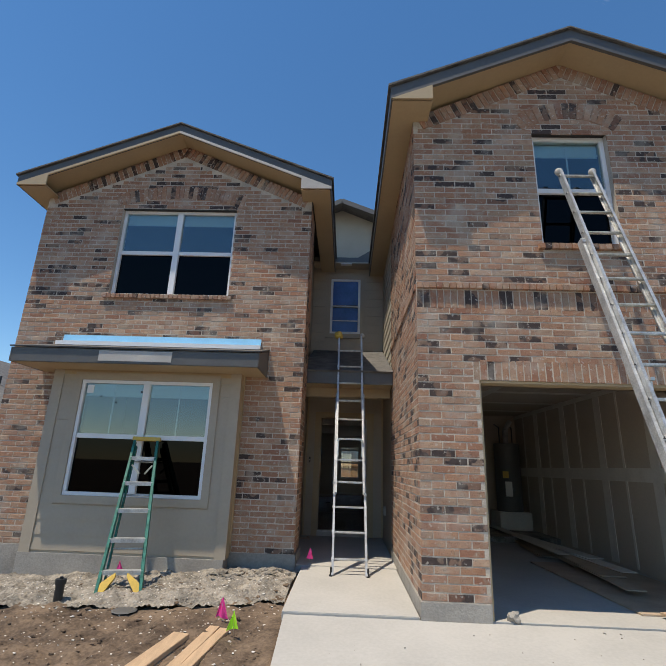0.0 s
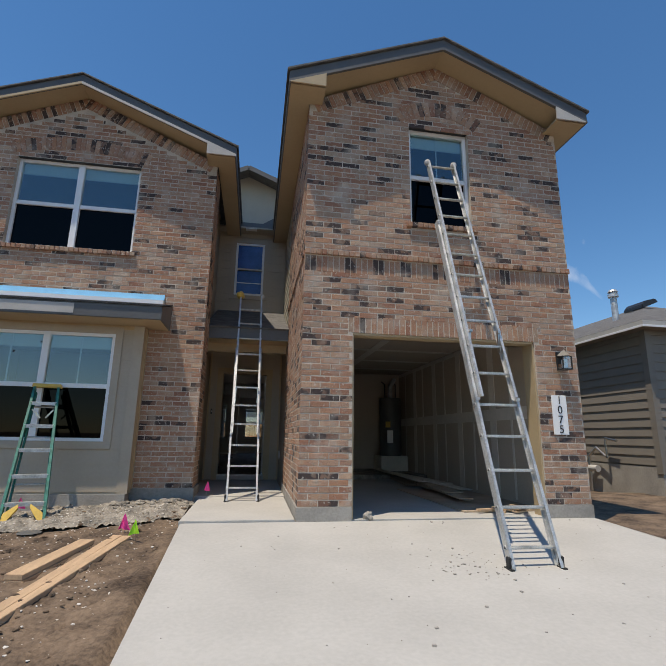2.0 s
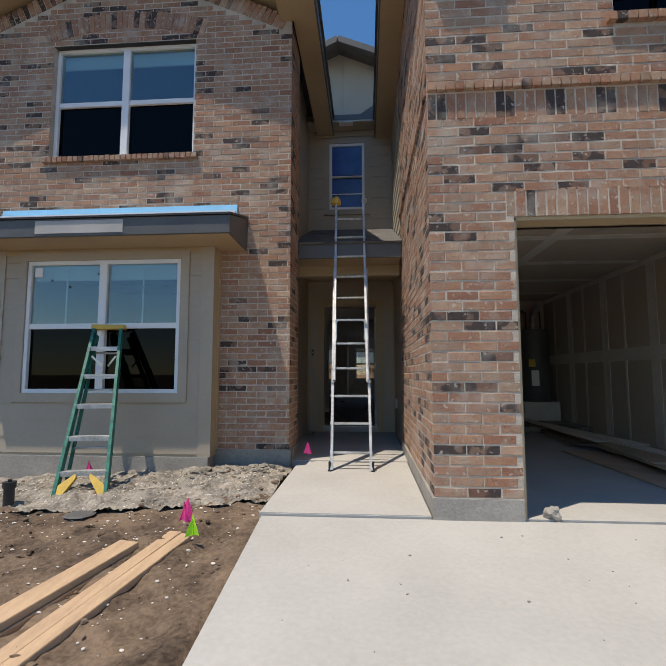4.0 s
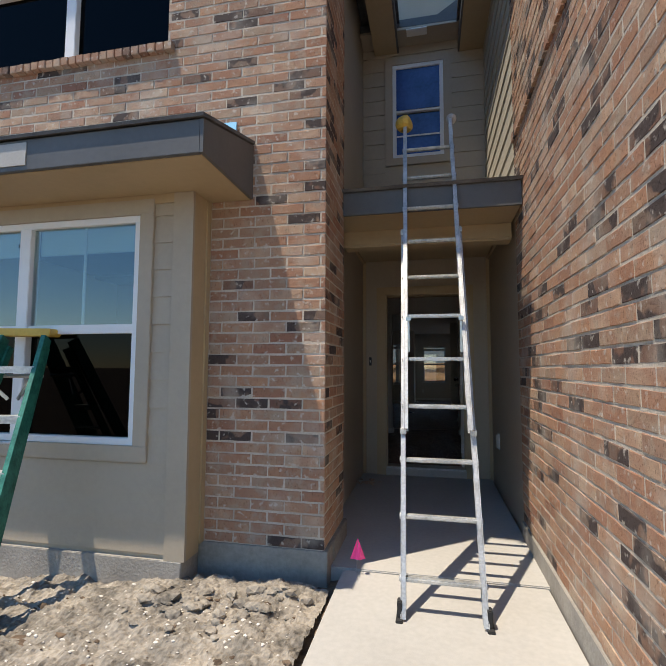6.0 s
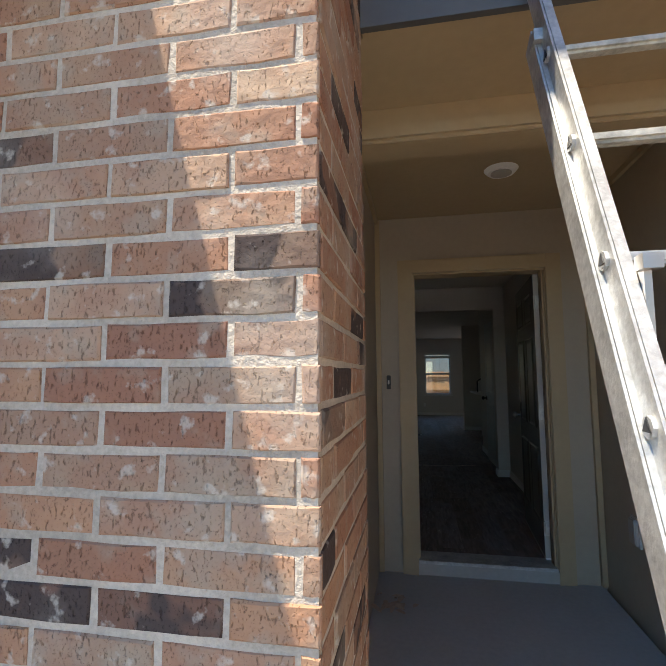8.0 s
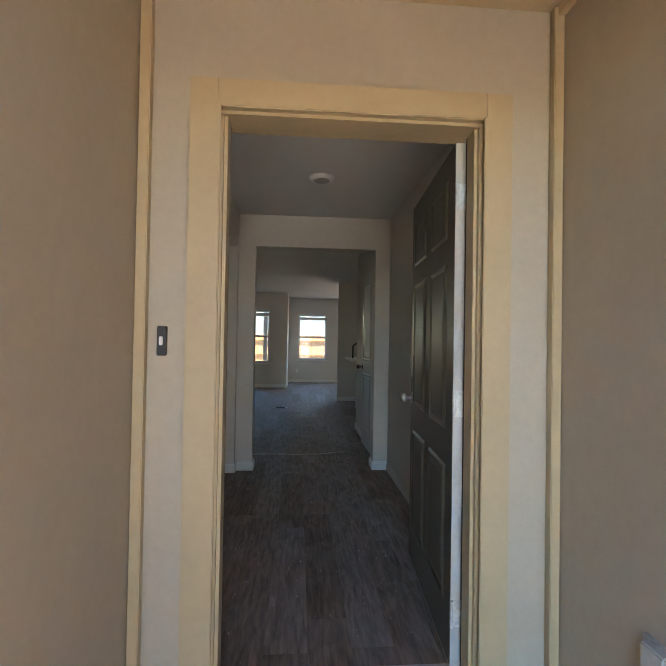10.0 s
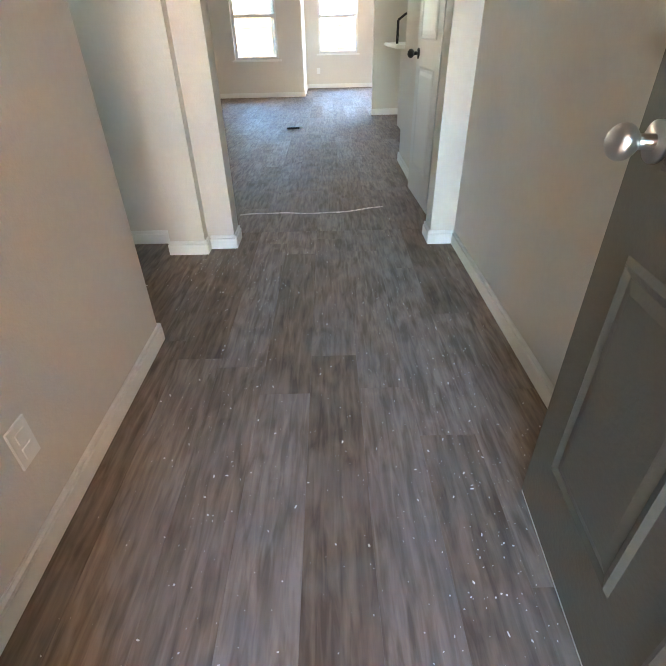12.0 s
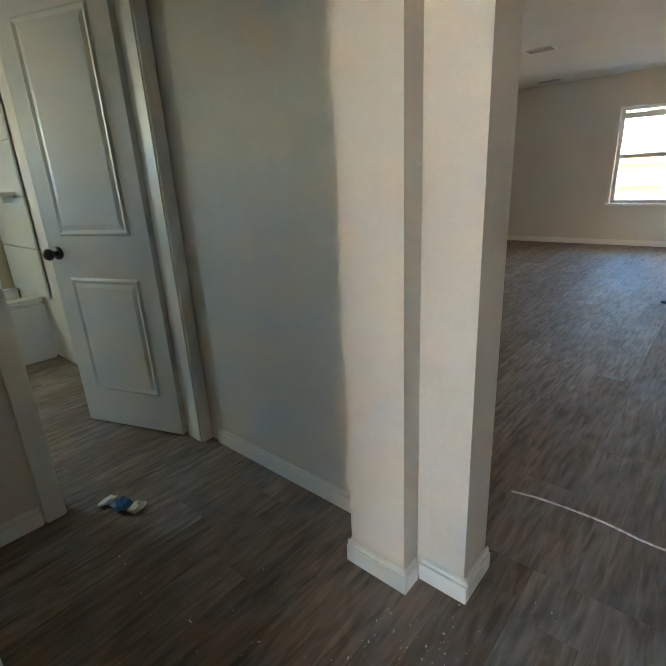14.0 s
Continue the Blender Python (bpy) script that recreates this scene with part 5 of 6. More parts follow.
lumber((-1.66, -0.18, -0.09), (-1.93, -2.15, -0.17), 0.089, 0.04, "pale pine board lying on the dirt")
lumber((-1.755, -0.14, -0.09), (-2.12, -3.3, -0.21), 0.089, 0.04, "long pale pine board lying on the dirt")
lumber((-1.95, -0.36, -0.12), (-2.14, -1.28, -0.165), 0.14, 0.038, "short wide pine board under another")
lumber((-1.96, -0.36, -0.08), (-2.15, -1.28, -0.125), 0.14, 0.038, "short wide pine board stacked on another")
pipe = thing("drain_pipe", "black capped drain pipe standing in the dirt", "pipe", at=(-3.52, 0.55, -0.24))
bm = bmesh.new()
tube(bm, (0, 0, 0), (0, 0, 0.28), 0.042, seg=20)
part("pipe", bm, M_BLACK, pipe)
bm = bmesh.new()
tube(bm, (0, 0, 0.26), (0, 0, 0.31), 0.052, seg=20)
tube(bm, (0, 0, 0.31), (0, 0, 0.33), 0.02, seg=4)
part("cap", bm, M_BLACK, pipe)

# stones, clods and scraps on the dirt and grit on the drive
rng = random.Random(3)
ICO = bmesh.new()
bmesh.ops.create_icosphere(ICO, subdivisions=1, radius=1)
ICO_V, ICO_F = [v.co.copy() for v in ICO.verts], [[v.index for v in f.verts] for f in ICO.faces]
ICO.free()


def clods(name, material, label, category, spots):
    """Broken lumps at (x, y, z, r), each with its own uneven shape, in one mesh."""
    verts, faces = [], []
    for x, y, z, r in spots:
        m = Euler((rng.random() * 6, rng.random() * 6, rng.random() * 6)).to_matrix()
        f = Vector((rng.uniform(0.8, 1.5), rng.uniform(0.6, 1.1), rng.uniform(0.4, 0.8)))
        k = len(verts)
        for v in ICO_V:
            q = m @ (v * rng.uniform(0.7, 1.15))
            verts.append((x + q.x * f.x * r, y + q.y * f.y * r, z + q.z * f.z * r))
        faces += [[i + k for i in t] for t in ICO_F]
    me = bpy.data.meshes.new(name)
    me.from_pydata(verts, [], faces)
    me.materials.append(material)
    tagged(new(name, me), label, category, kind="stuff")


def strewn(n, sizes, bank_share):
    spots = []
    while len(spots) < n:
        bank = rng.random() < bank_share
        x, y = (rng.uniform(-5.2, -1.32), rng.gauss(0.95, 0.4)) if bank else (rng.uniform(-4.8, -1.28), rng.uniform(-3.4, 1.5))
        if y > 1.58 or (y > 0.5 and not bank and rng.random() < 0.7) or (x > -1.42 and y < 0.2 and rng.random() < 0.5):
            continue
        r = rng.choice(sizes) * rng.uniform(0.7, 1.3)
        z = max(ground_top(x, y), bank_top(x, y)) if y > 0.44 else ground_top(x, y)
        spots.append((x, y, z + 0.12 * r, r))
    return spots


clods("stones", M_MUD, "pale stones strewn over the dirt", "stones", strewn(2400, (0.003, 0.004, 0.005, 0.006, 0.008, 0.011), 0.3))
clods("clods", M_DIRT, "dark broken clods of dirt along the bank", "clods", strewn(1000, (0.006, 0.009, 0.012, 0.018, 0.024), 0.05))
edge = [(rng.uniform(-2.3, -1.36), rng.gauss(1.42, 0.13), rng.choice((0.012, 0.02, 0.03, 0.045))) for _ in range(130)]
clods("rubble", M_RUBBLE, "grey mortar rubble heaped beside the walk", "rubble", [(x, y, max(ground_top(x, y), bank_top(x, y)) + 0.2 * r, r) for x, y, r in edge if y < 1.6])
bm = bmesh.new()
for i in range(260):
    x, y = rng.uniform(-1.0, 3.4), rng.uniform(-5, -0.1)
    if rng.random() < 0.35:
        x, y = rng.gauss(1.3, 0.25), rng.gauss(-1.5, 0.2)
    r = rng.choice((0.003, 0.004, 0.005, 0.008)) * rng.uniform(0.7, 1.4)
    obox(bm, pose(x, y, 0.05 * y + r * 0.3, 0, 0, rng.random() * 360), r * 2, r * 1.4, r)
tagged(part("grit", bm, M_FOUND), "dark mud specks scattered on the driveway", "grit", kind="stuff")
sc = thing("roofing_scrap", "dark roofing scrap lying on the dirt bank", "scrap", at=(-2.55, 0.85, -0.13))
bm = bmesh.new()
obox(bm, pose(0, 0, 0.03, 6, 8, 25), 0.42, 0.12, 0.008)
part("strip", bm, M_FOUND, sc)
sc2 = thing("roofing_scrap", "flat black tar patch lying on the dirt", "scrap", at=(-2.75, 0.35, -0.14))
bm = bmesh.new()
tube(bm, (0, 0, 0.012), (0, 0, 0.02), 0.12, 0.10, seg=9)
part("patch", bm, M_FASCIA, sc2)
rk = thing("rubble_lump", "grey mortar lump beside the garage opening", "rubble", at=(0.80, 0.05, 0.0))
bm = bmesh.new()
bmesh.ops.create_icosphere(bm, subdivisions=3, radius=0.055)
for v in bm.verts:
    v.co = v.co * (1 + 0.5 * noise.noise(v.co * 28)) + Vector((0, 0, 0.035))
part("lump", bm, M_FOUND, rk)

# ---- garage contents ----
wh = thing("water_heater", "dark tank water heater with pale label on a stand", "water heater", at=(2.88, 6.12, 0.012))
one("stand", M_MUD, [(-0.33, 0.33, -0.33, 0.33, 0.0, 0.44)], wh, bevel=0.005)
bm = bmesh.new()
tube(bm, (0, 0, 0.44), (0, 0, 1.85), 0.27, seg=32)
part("tank", bm, M_FASCIA, wh, bevel=0.01)
one("label_plate", M_WHITE, [(-0.16, -0.02, -0.285, -0.268, 0.75, 1.05)], wh, "white data label")
one("energy_label", M_YELLOW, [(-0.20, -0.08, -0.28, -0.262, 1.12, 1.26)], wh, "yellow energy label")
bm = bmesh.new()
tube(bm, (0, 0, 1.85), (0, 0, 2.15), 0.06)
tube(bm, (0, 0, 2.15), (0.15, 0.1, 2.35), 0.055)
part("flue", bm, M_ALU, wh)
for s in (-1, 1):
    bm = bmesh.new()
    tube(bm, (s * 0.14, 0, 1.85), (s * 0.14, 0, 2.2), 0.013)
    tube(bm, (s * 0.14, 0, 2.2), (s * 0.14, 0.3, 2.3), 0.013)
    part("water_pipe", bm, M_BLACK, wh)
gd = thing("door_4", "plain pale door in the back of the garage", "door", kind="structure", at=(0.9, 6.575, 0.02))
panel_door("door_leaf", 0.81, 2.03, 0.04, M_MUD, [(0.12, 0.36, 0.3, 0.9), (0.45, 0.69, 0.3, 0.9), (0.12, 0.36, 1.1, 1.8), (0.45, 0.69, 1.1, 1.8)], gd)
rng = random.Random(8)
st = thing("wall_board_sheet", "wide brown board sheet lying on the garage floor", "board", group="sheets on the garage floor")
bm = bmesh.new()
obox(bm, pose(2.62, 1.62, 0.022, 0, 0, 2), 1.16, 2.44, 0.014)
part("sheet", bm, M_OSB, st)
for i in range(8):
    st = thing("wall_board_sheet", "long board offcut lying askew on the garage floor", "board", group="sheets on the garage floor")
    bm = bmesh.new()
    obox(bm, pose(2.66 + rng.uniform(-0.25, 0.25), 3.3 + rng.uniform(-0.7, 1.2), 0.044 + 0.016 * i, 0, 0, rng.uniform(-9, 9)), 0.14 + 0.14 * rng.random(), 2.4 + rng.random(), 0.012)
    part("sheet", bm, M_OSB if i < 5 else M_MUD, st)
for i in range(9):
    st = thing("wood_scrap", "splintered wood scrap at the garage entrance", "scrap", group="wood scraps")
    bm = bmesh.new()
    obox(bm, pose(2.25 + rng.random() * 0.6, 0.27 + rng.random() * 0.13, 0.028 + 0.008 * i, rng.uniform(-4, 4), 0, rng.random() * 180), 0.20 * rng.uniform(0.6, 1.2), 0.06, 0.02)
    part("scrap", bm, M_LUMBER, st)

# dead leaves blown into the porch corner
for i in range(16):
    lf2 = thing("dead_leaf", "dry curled leaf in the porch corner", "leaf", group="dead leaves", at=(-1.33 + rng.gauss(0, 0.07), 4.05 + rng.gauss(0, 0.06), 0.028 + 0.004 * i * 0.5))
    lf2.rotation_euler = (rng.uniform(-0.5, 0.5), rng.uniform(-0.5, 0.5), rng.uniform(0, 6))
    bm = bmesh.new()
    prism(bm, [(-0.04, 0, 0), (-0.015, -0.014, 0.006), (0.02, -0.013, 0.008), (0.045, 0, 0.002), (0.02, 0.013, 0.008), (-0.015, 0.014, 0.006)], (0, 0, 0.0015))
    part("blade", bm, M_OSB, lf2)


# ---- neighbours and fence ----
def neighbour_right():
    t = thing("neighbour_house", "single-storey taupe house with lap siding and grey roof", "house")
    x0, x1, y0, y1 = 7.1, 16.0, 2.55, 15.0
    one("wall", M_TAUPE, [(x0, x1, y0, y1, -0.4, 3.1)], t)
    one("footing", M_FOUND, [(x0 - 0.02, x1, y0 - 0.02, y1, -0.6, 0.42)], t)
    for i in range(15):
        z = 0.45 + i * 0.18
        bm = bmesh.new()
        prism(bm, [(x0 - 0.002, y0, z), (x0 - 0.03, y0, z), (x0 - 0.01, y0, z + 0.18), (x0 - 0.002, y0, z + 0.18)], (0, y1 - y0, 0))
        part("siding_board", bm, M_TAUPE, t)
        bm = bmesh.new()
        prism(bm, [(x0, y0 - 0.002, z), (x0, y0 - 0.03, z), (x0, y0 - 0.01, z + 0.18), (x0, y0 - 0.002, z + 0.18)], (x1 - x0, 0, 0))
        part("siding_board", bm, M_TAUPE, t)
    one("corner_board", M_TAUPE, [(x0 - 0.04, x0 + 0.1, y0 - 0.04, y0 + 0.1, 0.3, 3.1)], t)
    bm = bmesh.new()
    e = 0.30
    a, b, c, d = (x0 - e, y0 - e, 3.2), (x1 + e, y0 - e, 3.2), (x1 + e, y1 + e, 3.2), (x0 - e, y1 + e, 3.2)
    r0, r1 = ((x0 + x1) / 2 , y0 + 4.4, 5.1), ((x0 + x1) / 2, y1 - 4.4, 5.1)
    v = [bm.verts.new(p) for p in (a, b, c, d, r0, r1)]
    for f in ((0, 1, 4), (1, 2, 5, 4), (2, 3, 5), (3, 0, 4, 5), (3, 2, 1, 0)):
        bm.faces.new([v[i] for i in f])
    part("roof", bm, M_SHINGLE, t)
    for n, z0, z1, o, paint in (("fascia", 3.1, 3.19, 0.02, M_PRIMER), ("drip_trim", 3.06, 3.1, 0.03, M_VINYL)):
        one(n, paint, [(x0 - e - o, x0 - e, y0 - e, y1 + e, z0, z1)], t)
        one(n, paint, [(x0 - e - o, x1 + e, y0 - e - o, y0 - e, z0, z1)], t)
    one("soffit", M_TAUPE, [(x0 - e, x1 + e, y0 - e, y1 + e, 3.07, 3.09)], t)
    hump = thing("roof_vent", "low black vent hood on the neighbouring roof", "roof vent", at=(10.6, 6.1, 4.74))
    hump.rotation_euler = (0, radians(-22), 0)
    bm = bmesh.new()
    prism(bm, [(-0.3, -0.35, 0), (0.3, -0.35, 0), (0.24, -0.35, 0.13), (-0.1, -0.35, 0.17), (-0.26, -0.35, 0.1)], (0, 0.7, 0))
    part("hood", bm, M_BLACK, hump, bevel=0.02)
    vent = thing("roof_flue", "shiny metal flue pipe on the neighbouring roof", "flue", at=(8.95, 5.26, 3.98))
    bm = bmesh.new()
    tube(bm, (0, 0, 0), (0, 0, 0.85), 0.08, seg=16)
    part("pipe", bm, M_ALU, vent)
    bm = bmesh.new()
    tube(bm, (0, 0, 0.72), (0, 0, 0.80), 0.13, seg=16)
    tube(bm, (0, 0, 0.86), (0, 0, 0.92), 0.13, 0.1, seg=16)
    part("cap", bm, M_ALU, vent)
    gm = thing("gas_meter_pipe", "grey gas riser and regulator beside the siding", "gas pipe", at=(6.95, 4.3, -0.2))
    for a, b, r in (((0, 0, 0), (0, 0, 0.75), 0.03), ((0, 0, 0.75), (0, -0.25, 0.95), 0.025), ((0, -0.25, 0.95), (0, -0.55, 0.75), 0.025), ((0, -0.55, 0.75), (0, -0.55, 1.15), 0.025), ((0, -0.55, 1.15), (0, -0.85, 1.1), 0.025)):
        bm = bmesh.new()
        tube(bm, a, b, r)
        part("pipe", bm, M_STEEL, gm)
    bm = bmesh.new()
    tube(bm, (0, -0.25, 0.5), (0, 0.2, 0.5), 0.07)
    part("regulator", bm, M_PRIMER, gm)


def neighbour_left():
    t = thing("neighbour_house", "cream house with grey shingle roof and black vent pipes", "house")
    one("wall", M_CREAM, [(-19.0, -10.4, 8.6, 20.0, -1.2, 2.4)], t)
    bm = bmesh.new()
    v = [bm.verts.new(p) for p in ((-19.6, 8.1, 2.4), (-9.9, 8.1, 2.4), (-9.9, 20.5, 2.4), (-19.6, 20.5, 2.4), (-14.7, 12.5, 4.9), (-14.7, 16.5, 4.9))]
    for f in ((0, 1, 4), (1, 2, 5, 4), (2, 3, 5), (3, 0, 4, 5), (3, 2, 1, 0)):
        bm.faces.new([v[i] for i in f])
    part("roof", bm, M_SHINGLE, t)
    one("fascia", M_FASCIA, [(-19.6, -9.9, 8.08, 8.10, 2.28, 2.42)], t)
    for x, y, z, h, r in ((-10.9, 9.4, 2.8, 0.95, 0.07), (-11.4, 9.6, 3.0, 0.5, 0.03), (-11.9, 9.8, 3.1, 0.6, 0.03)):
        p = thing("vent_pipe", "black vent pipe on the neighbouring roof", "vent pipe", group="roof vents", at=(x, y, z))
        bm = bmesh.new()
        tube(bm, (0, 0, -0.3), (0, 0, h), r)
        part("pipe", bm, M_BLACK, p)
        if r > 0.05:
            bm = bmesh.new()
            tube(bm, (0, 0, h - 0.05), (0, 0, h + 0.12), r * 1.5, seg=12)
            part("cap", bm, M_BLACK, p)


neighbour_right()
neighbour_left()
fence = thing("cedar_fence", "sunlit orange cedar board fence behind the house", "fence")
for i in range(64):
    x = -6.0 + i * 0.142
    one("board", M_FENCE, [(x, x + 0.137, 21.0 + 0.01 * (i % 2), 21.02 + 0.01 * (i % 2), -0.3, 1.52 + 0.01 * ((i * 7) % 3))], fence)
for z in (0.2, 0.75, 1.3):
    one("rail", M_FENCE, [(-6.0, 3.1, 20.96, 21.0, z, z + 0.085)], fence)
back = thing("back_house", "pale two-storey house beyond the back fence", "house")
one("wall", M_CREAM, [(-5.0, 6.0, 34, 42, -0.5, 4.2)], back)
bm = bmesh.new()
prism(bm, [(-5.6, 33.4, 4.2), (-5.6, 42.6, 4.2), (-5.6, 38, 6.3)], (12.2, 0, 0))
part("roof", bm, M_SHINGLE, back)
for x in (-2.0, 1.3, 3.6):
    w = one("window", M_GLASS, [(x, x + 0.8, 33.95, 33.99, 2.4, 3.6)], back)
    one("frame", M_VINYL, [(x - 0.08, x + 0.88, 33.97, 34.0, 2.32, 3.68)], w)
tagged(one("patio_post", M_TAUPE, [(-2.0, -1.88, 17.1, 17.22, -0.1, 2.5)]), "taupe patio post outside the back window", "post")


# ---- bricks ----
BL_, BH_, BD_ = 0.217, 0.0605, 0.011
COURSE, MODULE = 0.0715, 0.228


def brick_verts(l, h, d, variant, c=0.003):
    """A brick with chipped, uneven edges: x along, y out (towards -y), z up; back outline, outer outline, then the front."""
    r = random.Random(variant)
    xs = (-0.5, -0.2 + r.uniform(-0.05, 0.05), 0.2 + r.uniform(-0.05, 0.05), 0.5)
    o = [(x * l, -h / 2) for x in xs] + [(x * l, h / 2) for x in reversed(xs)]
    m = [(x + r.uniform(-0.0012, 0.0012), z + r.uniform(-0.0016, 0.0010) * math.copysign(1, z)) for x, z in o]
    f = [(x - math.copysign(c * r.uniform(0.5, 1.6), x) if abs(x) > l * 0.4 else x, z - math.copysign(c * r.uniform(0.4, 1.7), z)) for x, z in m]
    return [(x, 0, z) for x, z in o] + [(x, -d + c, z) for x, z in m] + [(x, -d + r.uniform(-0.0004, 0.0006), z) for x, z in f]


BRICK_FACES = [(a + i, a + (i + 1) % 8, a + 8 + (i + 1) % 8, a + 8 + i) for a in (0, 8) for i in range(8)] + [(16, 17, 22, 23), (17, 18, 21, 22), (18, 19, 20, 21)]
brick_cache = {}


class Masonry:
    """Bricks of one wall: the near ones as objects of their own, the rest in one mesh."""

    def __init__(self, parent, near=None, seed=1):
        self.parent, self.near, self.count = parent, near, 0
        self.v, self.f, self.rng = [], [], random.Random(seed)

    def add(self, m, l, h, d=BD_):
        """A brick at the pose m, whose axes are along, into the wall and up."""
        r = self.rng
        m = m @ Matrix.Translation((r.uniform(-0.0015, 0.0015), r.uniform(-0.0025, 0.002), r.uniform(-0.0012, 0.0012))) @ Euler((r.uniform(-0.008, 0.008), 0, r.uniform(-0.006, 0.006))).to_matrix().to_4x4()
        p = m.translation
        if self.near and self.count < 300 and self.near(p):
            key = (round(l, 3), round(h, 4), round(d, 3), r.randrange(5))
            if key not in brick_cache:
                me = bpy.data.meshes.new("brick")
                me.from_pydata(brick_verts(*key), [], BRICK_FACES)
                me.materials.append(M_BRICK)
                brick_cache[key] = me
            ob = new("brick", brick_cache[key])
            ob.parent = self.parent
            ob.matrix_basis = m
            self.count += 1
            return
        k = len(self.v)
        self.v += [tuple(m @ Vector(q)) for q in brick_verts(l, h, d, r.randrange(12))]
        self.f += [tuple(i + k for i in q) for q in BRICK_FACES]

    def close(self):
        me = bpy.data.meshes.new("bricks_far")
        me.from_pydata(self.v, [], self.f)
        me.materials.append(M_BRICKS)
        ob = new("bricks_far", me)
        ob.parent = self.parent
        tagged(ob, kind="stuff")

    def courses(self, base, u0, u1, z0, z1, holes=(), limit=None):
        """Running bond in a wall's own axes: base takes (u, z) to a pose."""
        i, z = 0, z0
        while z + COURSE <= z1 + 0.03:
            zc = z + COURSE / 2
            spans = [(u0, u1)]
            if limit:
                a, b = limit(zc)
                spans = [(max(u0, a), min(u1, b))]
            for h in holes:
                a, b, c, e = h(zc) if callable(h) else h
                if c < zc < e:
                    spans = [(p, q) for s, t in spans for p, q in ((s, min(t, a)), (max(s, b), t)) if q - p > 0.03]
            for s, t in spans:
                if t - s < 0.04:
                    continue
                u = u0 - (MODULE / 2 if i % 2 else 0.0)
                while u < t:
                    a, b = max(u, s), min(u + MODULE, t)
                    u += MODULE
                    l = b - a - (0.0095 if b < t else 0.001) if b - a > 0.03 else 0
                    if l > 0.025:
                        self.add(base(a + l / 2, zc), l, BH_)
            z += COURSE
            i += 1


def front(y):
    return lambda u, z: Matrix.Translation((u, y + 0.012, z))


def turned(x, out):
    """A wall along y whose face looks along out (+1 or -1 in x)."""
    rot = pose(0, 0, 0, 0, 0, 90 if out > 0 else -90)
    return lambda u, z: Matrix.Translation((x - out * 0.012, u, z)) @ rot


def arch(ms, y, xa, xb, z_spring, rise, depth=0.21, n=13, thick=BD_ + 0.006):
    """A flat segmental arch of upright bricks that fan out."""
    xm, half = (xa + xb) / 2, (xb - xa) / 2
    rad = (half * half + rise * rise) / (2 * rise)
    zc = z_spring + rise - rad
    full = math.asin(half / rad)
    for i in range(n):
        t = -full + 2 * full * (i + 0.5) / n
        r = rad + depth / 2
        w = 2 * full * (rad + depth * 0.4) / n - 0.006
        m = Matrix.Translation((xm + r * math.sin(t), y + 0.012, zc + r * math.cos(t))) @ pose(0, 0, 0, 0, math.degrees(t), 0)
        ms.add(m @ Matrix.Rotation(math.pi / 2, 4, "Y"), depth, w, thick)


def soldiers(ms, y, x0, x1, z0, z1, proud=0.0):
    n = round((x1 - x0) / COURSE)
    w = (x1 - x0) / n
    for i in range(n):
        m = Matrix.Translation((x0 + w * (i + 0.5), y + 0.012 - proud, (z0 + z1) / 2)) @ Matrix.Rotation(math.pi / 2, 4, "Y")
        ms.add(m, z1 - z0 - 0.009, w - 0.009, BD_ + proud)


def rake_course(ms, y, x0, x1, z_eave, z_apex, depth=0.19):
    """Bricks on end that follow the slope under the soffit."""
    xm = (x0 + x1) / 2
    for s, a in ((1, x0), (-1, x1)):
        ang = math.atan2(z_apex - z_eave, xm - x0)
        run = math.hypot(xm - x0, z_apex - z_eave)
        n = int(run / COURSE)
        for i in range(1, n):
            f = (i + 0.5) / n
            px, pz = a + s * (xm - x0) * f, z_eave + (z_apex - z_eave) * f - depth * 0.55
            m = Matrix.Translation((px + s * math.sin(ang) * 0.02, y + 0.012, pz)) @ pose(0, 0, 0, 0, -s * math.degrees(ang), 0) @ Matrix.Rotation(math.pi / 2, 4, "Y")
            ms.add(m, depth, COURSE - 0.010, BD_ + 0.006)


def sill_bricks(ms, y, x0, x1, z, proud=0.05):
    n = round((x1 - x0) / 0.068)
    w = (x1 - x0) / n
    for i in range(n):
        m = Matrix.Translation((x0 + w * (i + 0.5), y + 0.05, z - 0.033)) @ pose(0, 0, 0, 0, 0, 0)
        ms.add(m, w - 0.009, 0.062, 0.05 + proud)


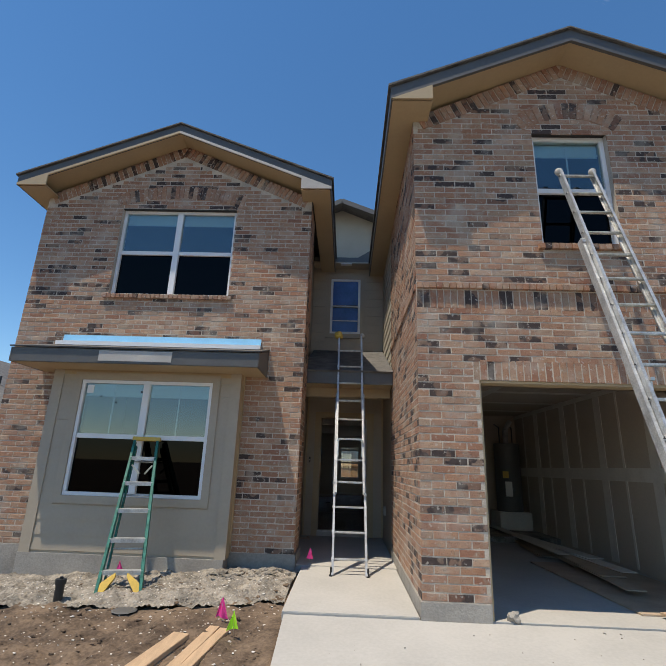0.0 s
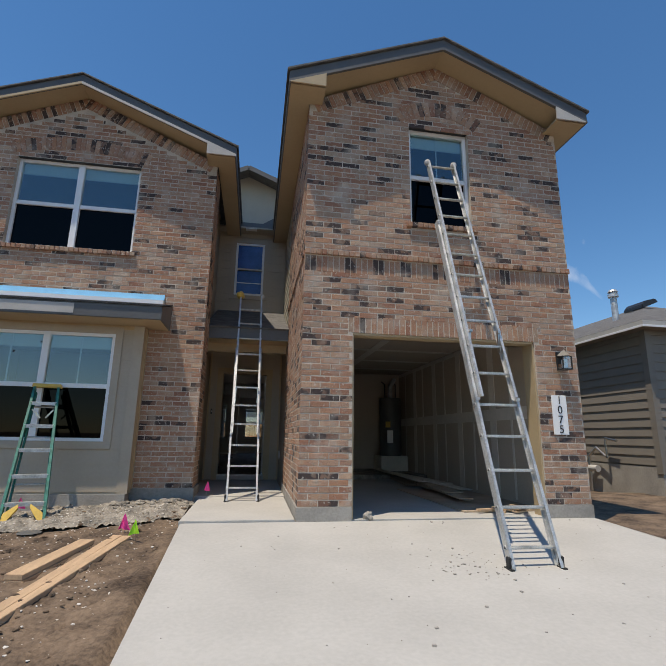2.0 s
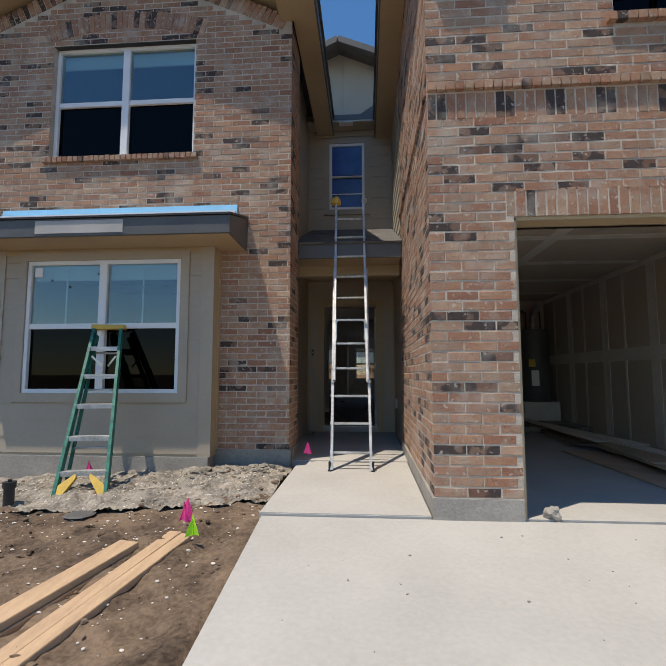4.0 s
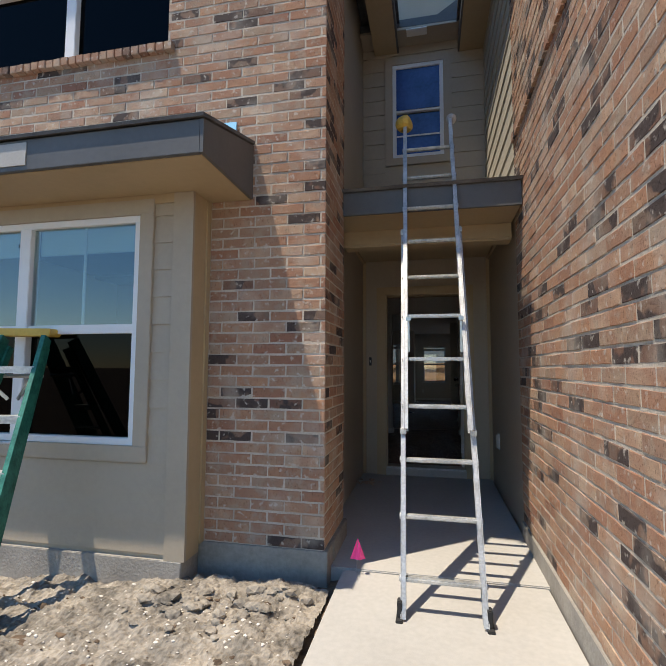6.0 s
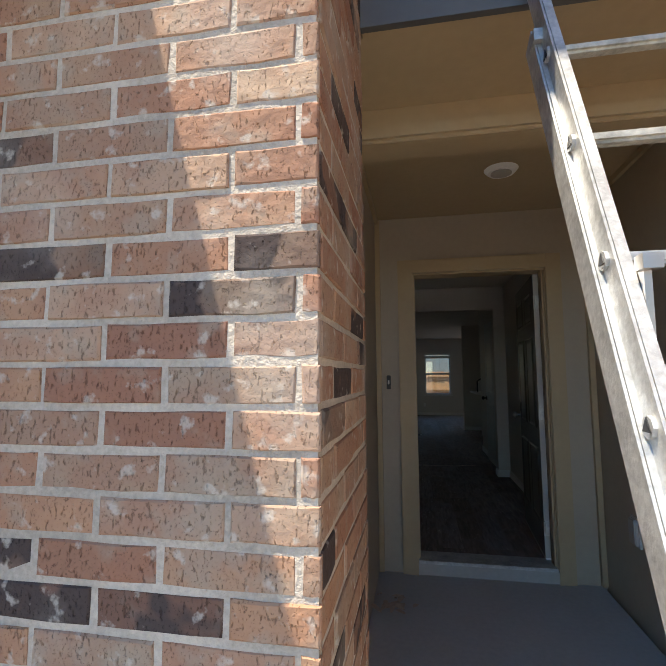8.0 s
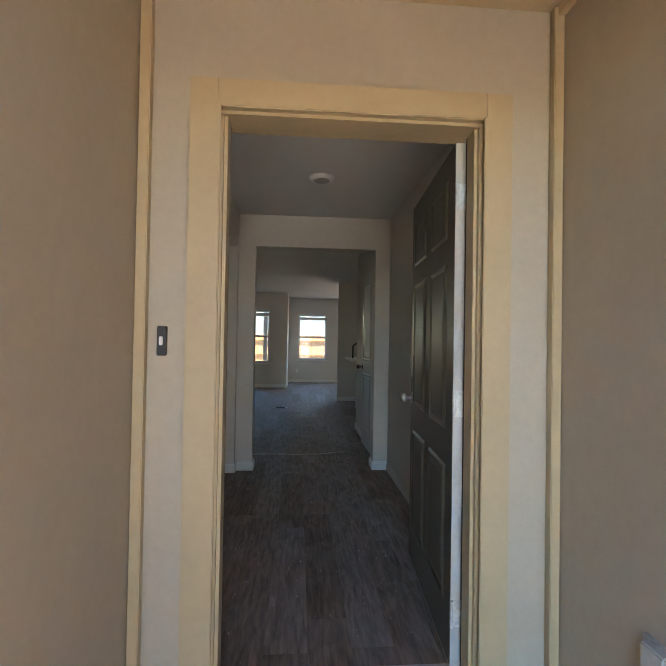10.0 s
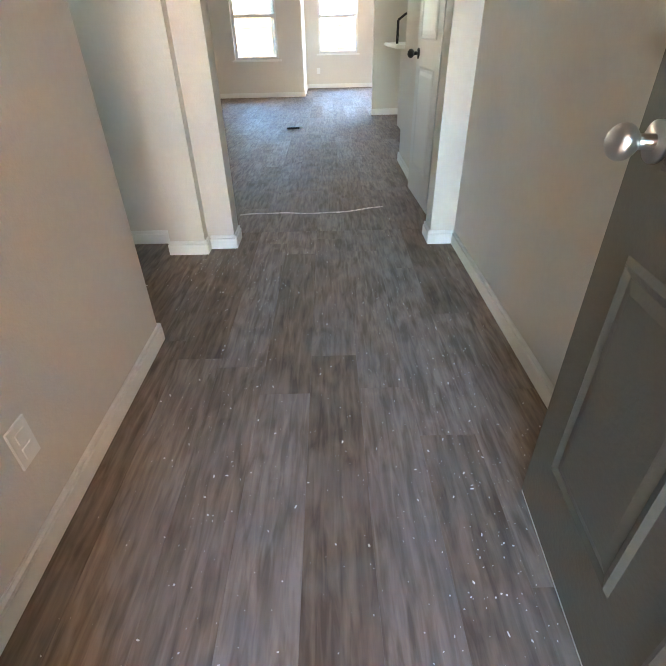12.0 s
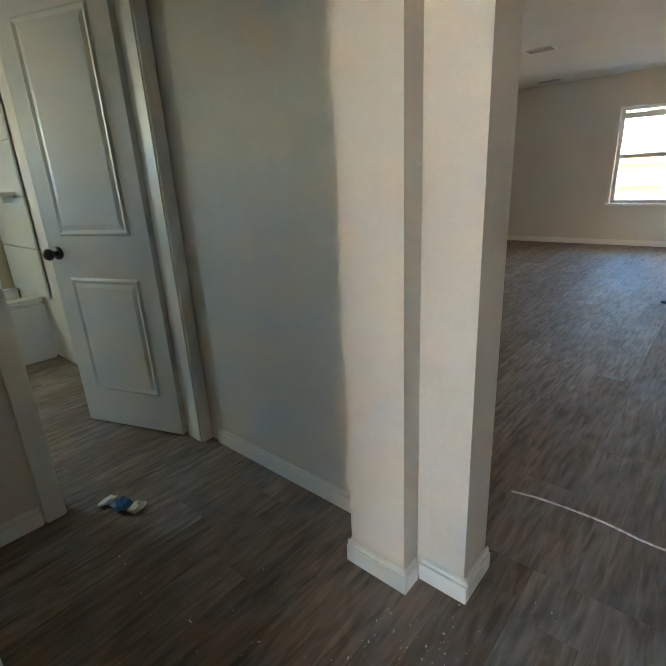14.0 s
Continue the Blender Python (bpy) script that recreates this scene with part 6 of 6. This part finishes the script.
# left wing: front and return
ms = Masonry(wall_left, lambda p: p.x > -2.2 and p.z < 2.9, 4)
rk = lambda z: (BL + max(0, (z - 5.05) / 0.43), BR - max(0, (z - 5.05) / 0.43))
ms.courses(front(YL), BL, BR, 0.15, 6.1, [(-4.74, -2.13, 0.0, 2.47), (LWIN[0], LWIN[1], LWIN[2] - 0.07, LWIN[3])], rk)
arch(ms, YL, -4.42, -2.42, LWIN[3] + 0.03, 0.16, depth=0.22, n=29)
sill_bricks(ms, YL, LWIN[0] - 0.06, LWIN[1] + 0.06, LWIN[2], 0.045)
rake_course(ms, YL, BL, BR, 5.30, 6.26)
ms.close()
for nm, w, y in (("lintel_left", LWIN, YL), ("lintel_garage", GWIN, 0.0)):
    tagged(one(nm, M_BLACK, [(w[0] - 0.02, w[1] + 0.02, y + 0.006, y + 0.075, w[3] - 0.004, w[3] + 0.012)]), "dark steel lintel over the window", "lintel", kind="structure")
ms = Masonry(wall_return, lambda p: p.z < 2.9, 5)
ms.courses(turned(BR, 1), YL + 0.022, 2.5, 0.15, 5.25)
ms.close()
# garage: front and side
ms = Masonry(wall_garage, lambda p: p.x < 0.62 and p.z < 2.9, 6)
rg = lambda z: (max(0, (z - 5.02) / 0.45), 3.55 - max(0, (z - 5.02) / 0.45))
ms.courses(front(0.0), 0.0, 3.55, 0.145, 5.95, [GDOOR, (0.545, 3.03, 2.105, 2.315), (-0.1, 3.7, 2.84, 3.13), (GWIN[0], GWIN[1], GWIN[2] - 0.07, GWIN[3])], rg)
soldiers(ms, 0.0, 0.545, 3.03, 2.105, 2.315)
soldiers(ms, 0.0, 0.0, 3.55, 2.85, 3.055)
sill_bricks(ms, -0.008, 0.0, 3.55, 3.128, 0.028)
arch(ms, 0.0, 1.27, 2.30, GWIN[3] + 0.03, 0.17, depth=0.22, n=15)
sill_bricks(ms, 0.0, GWIN[0] - 0.06, GWIN[1] + 0.06, GWIN[2], 0.045)
rake_course(ms, 0.0, 0.0, 3.55, 5.22, 6.04)
ms.close()
ms = Masonry(wall_side, lambda p: p.z < 2.5 and p.y > 0.4, 7)
ms.courses(turned(0.0, -1), 0.022, 2.75, 0.145, 5.22, [(-1, 4, 3.055, 3.13)])
for i in range(40):
    ms.add(turned(0.0, -1)(0.022 + 0.068 * (i + 0.5), 3.092), 0.059, 0.062, BD_ + 0.02)
ms.close()
lay_floor()
